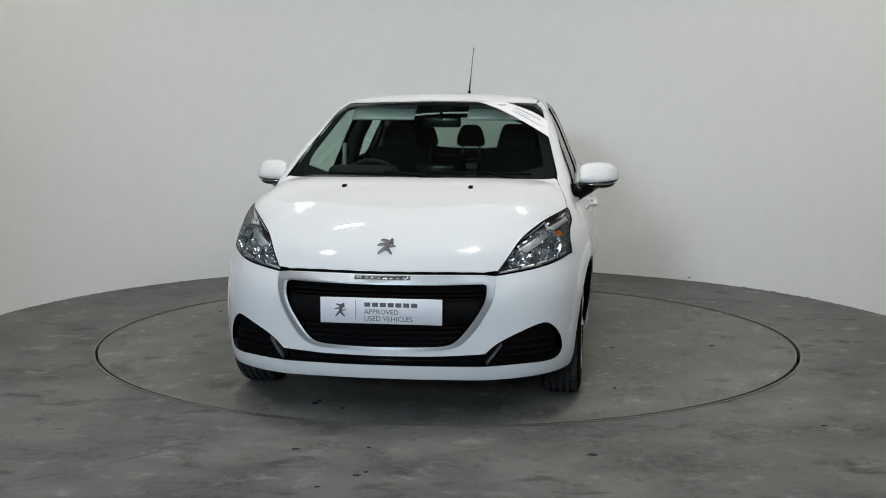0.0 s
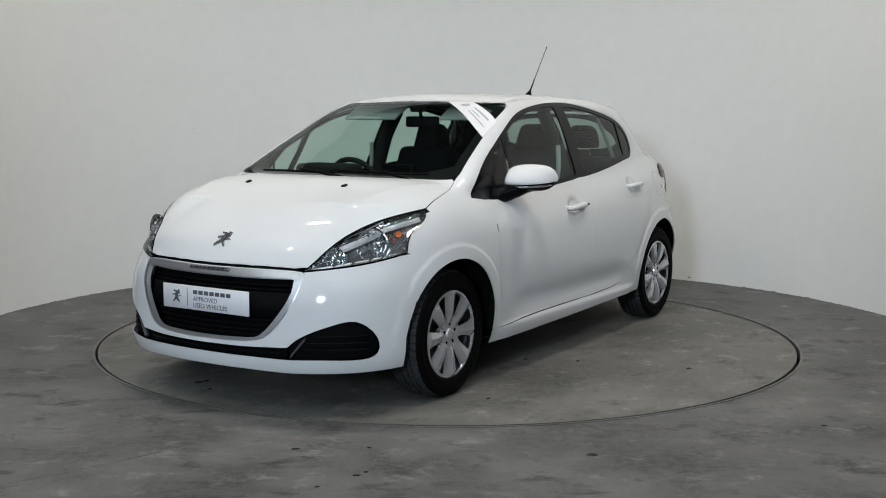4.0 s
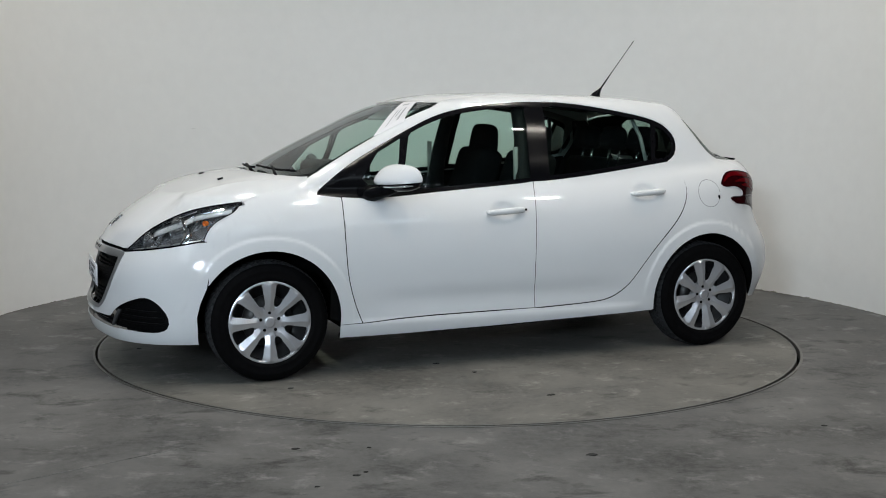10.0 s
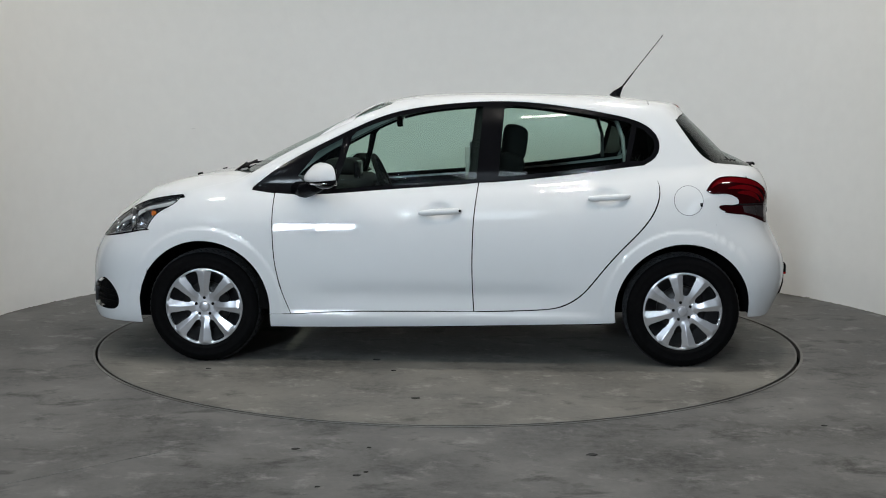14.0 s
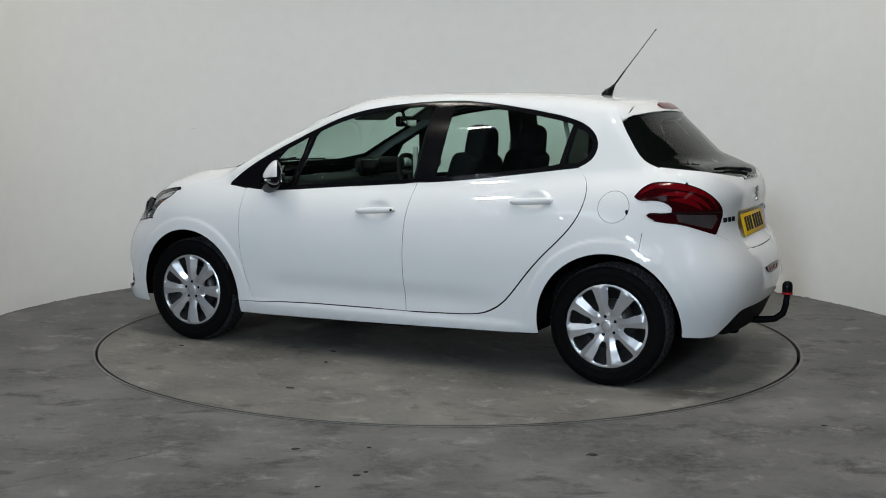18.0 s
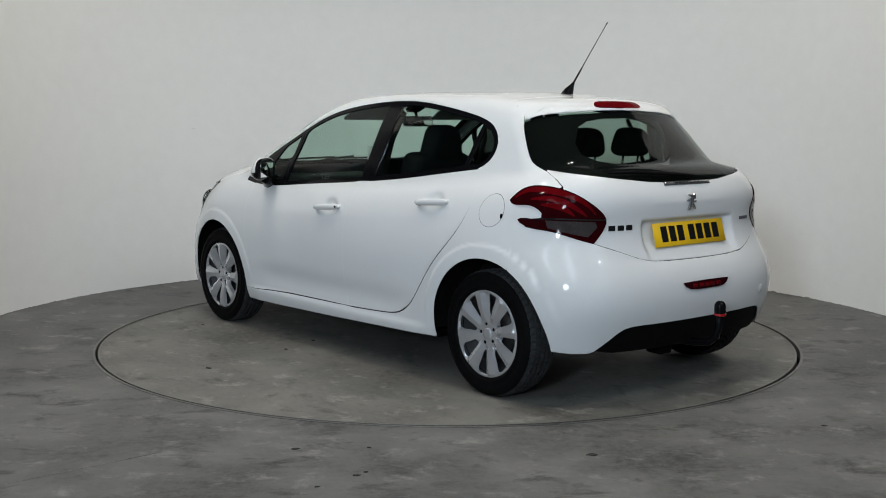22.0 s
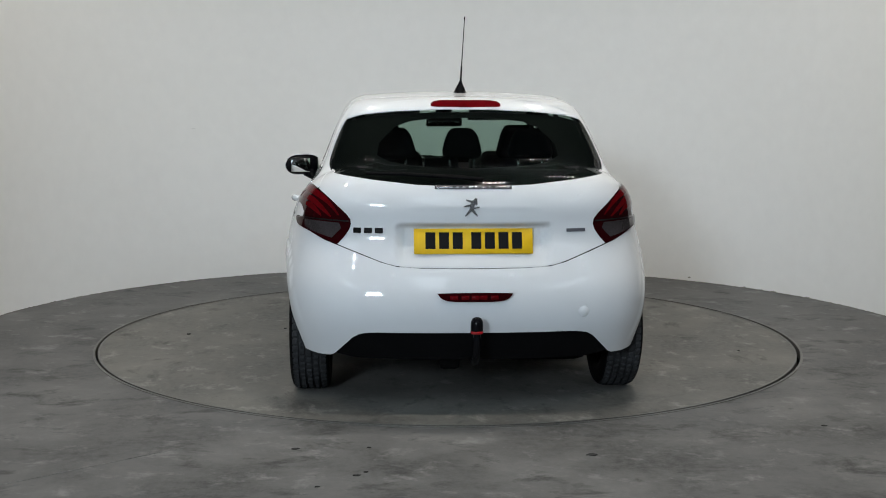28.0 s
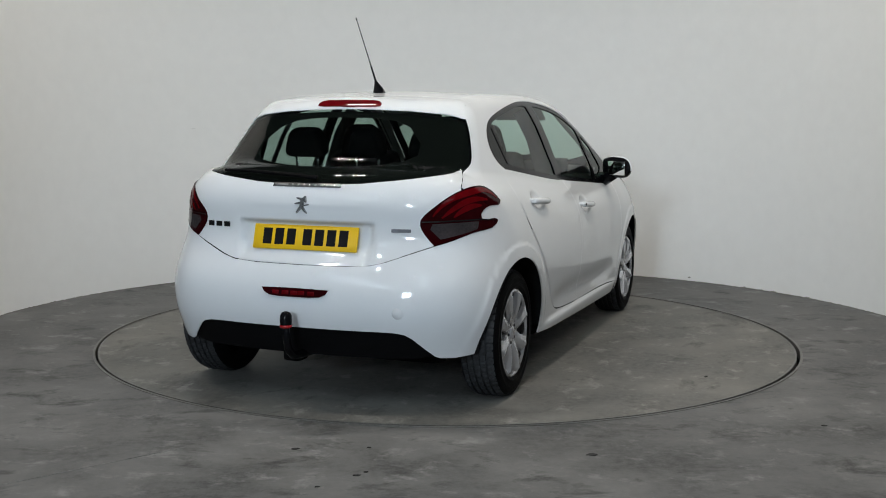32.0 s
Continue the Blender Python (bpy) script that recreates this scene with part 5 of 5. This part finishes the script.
# Tow bar.
tow = cpart("tow_bar", tube([(-2.80, 0, 0.255), (-3.02, 0, 0.245), (-3.13, 0, 0.248), (-3.195, 0, 0.258), (-3.236, 0, 0.290), (-3.250, 0, 0.34), (-3.254, 0, 0.42)], [0.022, 0.021, 0.019, 0.018, 0.018, 0.017, 0.015], 12), M_BLACK, label="black swan-neck tow bar")
cpart("ball_cap", placed(lathe([(0.0265, 0.0), (0.0275, 0.020), (0.026, 0.040), (0.019, 0.053), (0.009, 0.058), (0.0005, 0.059)], 20), Matrix.Translation((-3.254, 0, 0.405))), M_BLACK, tow, "black ball cap")
cpart("cap_band", placed(lathe([(0.016, -0.006), (0.028, -0.005), (0.0285, 0.0), (0.0285, 0.006), (0.026, 0.007)], 20), Matrix.Translation((-3.254, 0, 0.398))), M_REDGLOW, tow, "red band")
cpart("socket", box((0.10, 0.09, 0.08), (-2.98, 0.10, 0.225), 0.02), M_UNDER, tow)
cpart("cross_beam", tube([(-2.90, -0.55, 0.30), (-2.90, 0.55, 0.30)], 0.035, 10), M_UNDER, tow)
cpart("silencer", placed(lathe([(0.001, -0.20), (0.09, -0.19), (0.10, -0.15), (0.10, 0.15), (0.09, 0.19), (0.001, 0.20)], 20), Matrix.Translation((-2.75, -0.36, 0.27)) @ Matrix.Rotation(radians(90), 4, "X")), M_UNDER)

# Roof: aerial on its foot.
aerial = cpart("aerial_foot", tube([(-2.245, 0, 1.425), (-2.262, 0, 1.452), (-2.280, 0, 1.474), (-2.292, 0, 1.490)], [0.034, 0.024, 0.012, 0.006], 12), M_BLACK, label="black roof aerial")
cpart("mast", tube([(-2.288, 0, 1.485), (-2.345, 0, 1.560), (-2.350, 0, 1.567), (-2.513, 0, 1.778)], [0.0052, 0.0042, 0.0026, 0.0020], 8), M_INK, aerial)
cpart("tip", tube([(-2.510, 0, 1.774), (-2.518, 0, 1.785)], [0.0035, 0.003], 8), M_INK, aerial)


# Wipers.
def wiper(pts, pivot):
    pp = [Vector(q) + Vector((0, 0, 0)) for q in lay("top", pts)]
    nn = [Vector(q) for q in normals(np.array([tuple(q) for q in pp]))]
    return [p + n * 0.011 for p, n in zip(pp, nn)]


w1 = wiper([(-0.135, -0.44), (-0.105, -0.26), (-0.085, -0.05), (-0.095, 0.08)], 0)
w2 = wiper([(-0.12, 0.02), (-0.125, 0.22), (-0.15, 0.42), (-0.205, 0.56)], 0)
for w, pv in ((w1, (-0.07, 0.13, 1.005)), (w2, (-0.10, 0.60, 0.975))):
    ob = cpart("wiper", tube(w, 0.006, 8), M_PLASTIC, label="black windscreen wiper")
    mid = w[1].lerp(w[2], 0.5) + Vector((0, 0, 0.012))
    cpart("arm", tube([mid, mid.lerp(Vector(pv), 0.55) + Vector((0, 0, 0.006)), pv], [0.006, 0.008, 0.014], 8), M_PLASTIC, ob)
rw = [Vector(p) + Vector(n) * 0.008 for p, n in zip(lay("tail", [(0.62, 1.054), (0.45, 1.054), (0.25, 1.046), (0.05, 1.040)]), normals(lay("tail", [(0.62, 1.054), (0.45, 1.054), (0.25, 1.046), (0.05, 1.040)])))]
ob = cpart("rear_wiper", tube(rw, [0.006, 0.008, 0.009, 0.010], 8), M_PLASTIC, label="black rear wiper")
cpart("arm", tube([rw[2] + Vector((-0.008, 0, 0.0)), rw[3] + Vector((-0.006, -0.02, -0.004)), Vector(lay("tail", [(-0.06, 1.030)])[0]) + Vector((-0.006, 0, 0.006))], [0.006, 0.009, 0.013], 10), M_PLASTIC, ob)

# Paper strip across the windscreen's top corner: white with plain grey print.
STICK = [(-0.909, 0.228), (-0.937, 0.367), (-0.774, 0.612), (-0.600, 0.628)]
sticker = panel("window_strip", "top", STICK, M_WHITEPLATE, step=0.05, proud=0.002, rim=0.001, label="white paper strip across the windscreen corner")[0]


def on_strip(a, b):
    """A place on the strip: a along it, b across it, from 0 to 1."""
    p = np.array(STICK)
    return tuple((1 - b) * ((1 - a) * p[1] + a * p[2]) + b * ((1 - a) * p[0] + a * p[3]))


for a0, a1, b0, b1 in ((0.36, 0.86, 0.26, 0.35), (0.40, 0.68, 0.49, 0.54), (0.40, 0.90, 0.64, 0.69), (0.14, 0.22, 0.32, 0.68)):
    panel("print_bar", "top", [on_strip(a0, b0), on_strip(a1, b0), on_strip(a1, b1), on_strip(a0, b1)], M_PALEINK, sticker, step=0.05, proud=0.0035, rim=0)


# ---------------------------------------------------------------- cabin
def cushion(size, at, bevel, taper=0.0, lean=0.0):
    """An upholstered block: rounded, slightly narrower at its top."""
    bm = box(size, (0, 0, 0), bevel, 4)
    for v in bm.verts:
        k = 1 - taper * (v.co.z / size[2] + 0.5)
        v.co.y *= k
        v.co.x += 0.012 * math.cos(math.pi * v.co.y / size[1])
    return placed(bm, Matrix.Translation(at) @ Matrix.Rotation(radians(lean), 4, "Y"))


def headrest(seat, at, w, h):
    hr = cpart("headrest", cushion((0.13, w, h), at, 0.062, 0.38, -8), M_CLOTH, seat, "dark headrest on two posts")
    for s in (-0.06, 0.06):
        cpart("post", tube([(at[0], at[1] + s, at[2] - h * 0.4), (at[0] + 0.02, at[1] + s, at[2] - h * 0.5 - 0.09)], 0.006, 8), M_CHROME, hr)


for y in (0.37, -0.37):
    seat = cpart("front_seat", cushion((0.52, 0.50, 0.18), (-1.22, y, 0.42), 0.06, 0.05, 4), M_CLOTH, label="dark grey cloth front seat")
    cpart("backrest", cushion((0.16, 0.50, 0.70), (-1.552, y, 0.775), 0.065, 0.18, -17), M_CLOTH, seat, "dark grey cloth backrest")
    headrest(seat, (-1.67, y, 1.168), 0.265, 0.195)
bench = cpart("rear_seat", cushion((0.50, 1.28, 0.18), (-2.08, 0, 0.46), 0.06), M_CLOTH, label="dark grey cloth rear bench")
for y, w in ((0.33, 0.62), (-0.33, 0.62)):
    cpart("backrest", cushion((0.15, w, 0.56), (-2.36, y, 0.78), 0.06, 0.08, -20), M_CLOTH, bench)
for y in (0.34, 0.0, -0.34):
    headrest(bench, (-2.40, y, 1.18), 0.25 if y else 0.22, 0.15)
cpart("parcel_shelf", box((0.34, 1.08, 0.02), (-2.66, 0, 1.00), 0.008), M_TRIM, label="black parcel shelf")

# Dashboard: a rounded bar across, hooded over the instruments.
bm = box((0.46, 1.40, 0.22), (-0.56, 0, 0.865), 0.07, 4)
for v in bm.verts:
    v.co.z += 0.03 * math.cos(v.co.y * 2.0) - 0.03
dash = cpart("dashboard", bm, M_TRIM, label="charcoal moulded dashboard")
cpart("lower_dash", box((0.26, 1.36, 0.36), (-0.58, 0, 0.62), 0.06, 3), M_TRIM, dash)
cpart("instrument_hood", box((0.20, 0.36, 0.10), (-0.60, -0.37, 1.000), 0.045, 4), M_TRIM, dash, "hooded instrument cluster")
cpart("centre_screen", box((0.03, 0.22, 0.13), (-0.735, 0, 0.985), 0.012, 3), M_BLACK, dash, "black centre screen")
cpart("centre_console", box((0.70, 0.22, 0.28), (-1.02, 0, 0.42), 0.05, 3), M_TRIM, label="charcoal centre console")
cpart("gear_lever", tube([(-0.98, 0, 0.55), (-1.0, 0, 0.66)], [0.012, 0.024], 10), M_BLACK)


def torus(R, r, m, n=40, k=10):
    bm = bmesh.new()
    rows = [[bm.verts.new(((R + r * math.cos(b)) * math.cos(a), (R + r * math.cos(b)) * math.sin(a), r * math.sin(b))) for b in (math.tau * j / k for j in range(k))] for a in (math.tau * i / n for i in range(n))]
    for i in range(n):
        p, q = rows[i], rows[(i + 1) % n]
        for j in range(k):
            bm.faces.new((p[j], q[j], q[(j + 1) % k], p[(j + 1) % k]))
    return placed(bm, m)


SW = Matrix.Translation((-0.86, -0.37, 0.905)) @ Matrix.Rotation(radians(-66), 4, "Y")
sw = cpart("steering_wheel", torus(0.175, 0.016, SW), M_TRIM, label="black three-spoke steering wheel")
cpart("boss", placed(box((0.12, 0.13, 0.05), (0, 0, -0.01), 0.02, 3), SW), M_TRIM, sw)
for a in (90, 210, 330):
    d = Vector((math.cos(radians(a)), math.sin(radians(a)), 0))
    cpart("spoke", placed(tube([d * 0.04, d * 0.172], [0.018, 0.013], 8), SW), M_TRIM, sw)
cpart("steering_column", tube([(-0.83, -0.37, 0.89), (-0.62, -0.37, 0.80)], 0.035, 10), M_TRIM)
mir = cpart("rear_view_mirror", box((0.03, 0.22, 0.062), (-0.99, 0.0, 1.282), 0.014, 3), M_BLACK, label="black rear-view mirror")
cpart("mirror_glass", box((0.003, 0.20, 0.050), (-1.0065, 0.0, 1.282), 0.001, 1), M_MIRROR, mir)
cpart("stalk", tube([(-0.985, 0, 1.29), (-0.965, 0, 1.345)], 0.010, 8), M_BLACK, mir)
cpart("sensor_box", box((0.07, 0.10, 0.03), (-0.965, 0, 1.362), 0.01, 2, Matrix.Rotation(radians(22), 4, "Y")), M_TRIM)
for y in (0.33, -0.33):
    cpart("sun_visor", box((0.17, 0.36, 0.016), (-1.005, y, 1.338), 0.007, 2, Matrix.Rotation(radians(30), 4, "Y")), M_VISOR, label="light grey sun visor")


# ---------------------------------------------------------------- the hall behind the camera, as it shows in the paint
M_LAMP = glowing("lamp_diffuser", (1.0, 0.98, 0.95), 0.2)
M_DAY = glowing("daylight", (0.80, 0.90, 1.0), 1.0)


def ceiling_lamp(name, sx, sy, label, group, rows):
    f = tagged(part(name, box((sx + 0.1, sy + 0.04, 0.10), (0, 0, 0.06), 0.01, 1), M_WHITEPLATE, smooth=False), label, "ceiling light", group=group)
    part("diffuser", box((sx, sy + 0.01, 0.02), (0, 0, 0.0), 0.006, 1), M_LAMP, f, "glowing diffuser", smooth=False)
    for x in (-0.4 * sx, 0.4 * sx):
        part("stem", tube([(x, 0, 0.10), (x, 0, 0.23)], 0.008, 8), M_WHITEPLATE, f)
    f.matrix_basis = pose(rows[0][0], rows[0][1], 4.38, 0, 0, rows[0][2])
    for px, py, turned in rows[1:]:
        copy_thing(f, pose(px, py, 4.38, 0, 0, turned))


ceiling_lamp("strip_light", 0.5, 0.09, "white batten strip light under the ceiling", "strip lights under the ceiling", STRIPS)
# Small spotlights behind the camera, which sparkle in the paint.
M_SPOT = glowing("spot_lens", (0.86, 0.94, 1.0), 40.0)
spot = tagged(part("spotlight", lathe([(0.012, 0.03), (0.012, 0.545), (0.05, 0.548), (0.05, 0.55), (0.001, 0.55)], 12), M_BLACK), "small black ceiling spotlight on a stem", "spotlight", group="ceiling spotlights")
head = part("head", lathe([(0.001, 0.18), (0.045, 0.18), (0.05, 0.17), (0.05, 0.0), (0.044, 0.0), (0.042, 0.02)], 20), M_BLACK, spot)
part("lens", lathe([(0.0005, 0.015), (0.040, 0.015)], 20), M_SPOT, head, "glowing lens", smooth=False)
for k, (x, y) in enumerate(SPOTS):
    made = copy_thing(spot, pose(x, y, 4.05)) if k else spot
    made.matrix_basis = pose(x, y, 4.05)
    turn = look((x, y, 4.05), (0.15 * x, 0.9, 0.9))
    turn.translation = (0, 0, 0)
    made.children[0].matrix_basis = turn @ pose(0, 0, 0.005)
# Daylight: three long roof lights and a high window in the wall behind the camera.
def glazed(name, size, at, bars, label):
    """A daylit pane with a dark frame and glazing bars across its longer and shorter sides."""
    pane = tagged(part(name, box(size, at), M_DAY, smooth=False), label, "window", kind="structure")
    thin = min(range(3), key=lambda i: size[i])
    a, b = [i for i in range(3) if i != thin]
    for axis, other, count in ((a, b, bars[0]), (b, a, bars[1])):
        for k in range(count + 1):
            sz, p = [0.0] * 3, list(at)
            sz[thin], sz[axis], sz[other] = 0.06, 0.06, size[other] + 0.06
            p[axis] += size[axis] * (k / count - 0.5)
            part("window_frame", box(sz, p), M_GREYRIB, pane, smooth=False)


for k, (px, py) in enumerate(ROOFLIGHTS):
    glazed("window_%d" % (k + 1), (1.1, 5.0, 0.02), (px, py, 4.585), (1, 6), "long daylit roof light with glazing bars")
glazed("window_4", (1.36, 0.02, 1.5), (-3.06, -12.485, 3.1), (2, 2), "high daylit window in the wall")

# Grit, stains and a fine joint on the floor.
M_GRIT = material("dark_grit", (0.02, 0.02, 0.02), 0.8, vary=0.3, scale=40)


def blot(x, y, r, k):
    rnd = random.Random(k)
    n = 14
    bm = bmesh.new()
    up = [bm.verts.new((x + r * rnd.uniform(0.5, 1.1) * math.cos(math.tau * i / n) * 1.6, y + r * rnd.uniform(0.5, 1.1) * math.sin(math.tau * i / n), 0.0030)) for i in range(n)]
    lo = [bm.verts.new((x + (v.co.x - x) * 1.15, y + (v.co.y - y) * 1.15, 0.0)) for v in up]
    bm.faces.new(up)
    for i in range(n):
        bm.faces.new((lo[i], lo[(i + 1) % n], up[(i + 1) % n], up[i]))
    return bm


for k, (x, y, r) in enumerate([(-0.60, -2.37, 0.010), (-0.33, -2.70, 0.010), (-0.31, -2.35, 0.005), (-0.46, -2.83, 0.006), (0.57, -2.43, 0.016), (-0.30, -2.66, 0.006), (1.62, -2.00, 0.008)]):
    tagged(part("grit_speck", blot(x, y, r, k), M_GRIT, smooth=False), "small dark speck of dirt on the concrete floor", "dirt speck", group="specks on the floor")
for k, (x, y, r) in enumerate([(1.21, 0.996, 0.009), (1.718, -0.369, 0.016), (1.675, -0.359, 0.012), (1.79, -0.224, 0.009), (0.354, 0.731, 0.012), (0.241, 0.991, 0.009), (0.087, 1.558, 0.012), (-0.55, -1.62, 0.008)]):
    ob = part("grit_speck", blot(x, y, r, k + 40), M_GRIT, turntable, smooth=False)

M_JOINT = material("worn_joint", (0.15, 0.15, 0.148), 0.7, vary=0.5, scale=30)
bm = box((0.95, 0.004, 0.0016), (0, 0, 0.0006), turn=None)
joint = tagged(part("joint", placed(bm, Matrix.Translation((-1.40, -2.66, 0)) @ Matrix.Rotation(radians(40.5), 4, "Z")), M_JOINT, smooth=False), "fine pale joint scratched in the concrete floor", "floor joint", kind="structure")


# The wall's foot: a fine dark joint with chipped plaster, and a scuff mark higher up.
M_CHIP = material("bare_plaster", (0.20, 0.19, 0.165), 0.9, vary=0.4, scale=60)


def foot_strip(a0, a1, h0, seed):
    """A ragged dark strip along the foot of the round wall."""
    rnd = random.Random(seed)
    n = max(6, int((a1 - a0) / 0.35))
    bm = bmesh.new()
    cols = []
    for i in range(n + 1):
        a = radians(a0 + (a1 - a0) * i / n)
        top = h0 * rnd.uniform(0.25, 1.0) * (1 if 0 < i < n else 0.2)
        cols.append([bm.verts.new((r * math.cos(a), r * math.sin(a), z)) for r, z in ((R_WALL - 0.004, 0.0004), (R_WALL - 0.004, top), (R_WALL + 0.004, top))])
    for p, q in zip(cols, cols[1:]):
        bm.faces.new((p[0], q[0], q[1], p[1])), bm.faces.new((p[1], q[1], q[2], p[2]))
    return bm


gap = tagged(part("wall_joint", foot_strip(10, 172, 0.005, 3), M_CHIP, smooth=False), "fine dark joint between the wall and the floor", "wall joint", kind="structure")
for k, (a, wide, high) in enumerate([(66, 2.4, 0.007), (46.8, 3.0, 0.006), (39.8, 1.6, 0.014), (37.0, 0.8, 0.010), (34.7, 1.0, 0.013), (28.5, 0.9, 0.012), (120, 1.5, 0.007), (158, 1.2, 0.008)]):
    part("chip", foot_strip(a - wide / 2, a + wide / 2, high, 20 + k), M_CHIP, gap, "chipped plaster", smooth=False)


def wall_mark(a, z, wide, high, seed):
    rnd = random.Random(seed)
    c, bm = radians(a), bmesh.new()
    vs = []
    for i in range(12):
        t = math.tau * i / 12
        b = c + wide * rnd.uniform(0.5, 1) * math.cos(t) / R_WALL
        vs.append(bm.verts.new(((R_WALL - 0.0015) * math.cos(b), (R_WALL - 0.0015) * math.sin(b), z + high * rnd.uniform(0.5, 1) * math.sin(t))))
    bm.faces.new(vs)
    return bm


M_SCUFF = material("grey_scuff", (0.75, 0.745, 0.725), 0.9, vary=0.15, scale=60)
part("scuff", wall_mark(132.2, 1.21, 0.03, 0.006, 5), M_SCUFF, gap, "faint grey scuff", smooth=False)
part("chip", wall_mark(49.4, 0.030, 0.016, 0.006, 6), M_CHIP, gap, smooth=False)


# ---------------------------------------------------------------- what moves: the turntable and the car on it turn at an even pace
def heading(t):
    """The car's heading in degrees."""
    return ((-2.37995560e-04 * t + 1.04972881e-02) * t - 6.11337084) * t - 98.0081712


def motions():
    for thing in (turntable, car):
        walk(thing, [(float(t), pose(0, 0, 0, 0, 0, heading(t))) for t in range(33)])


motions()
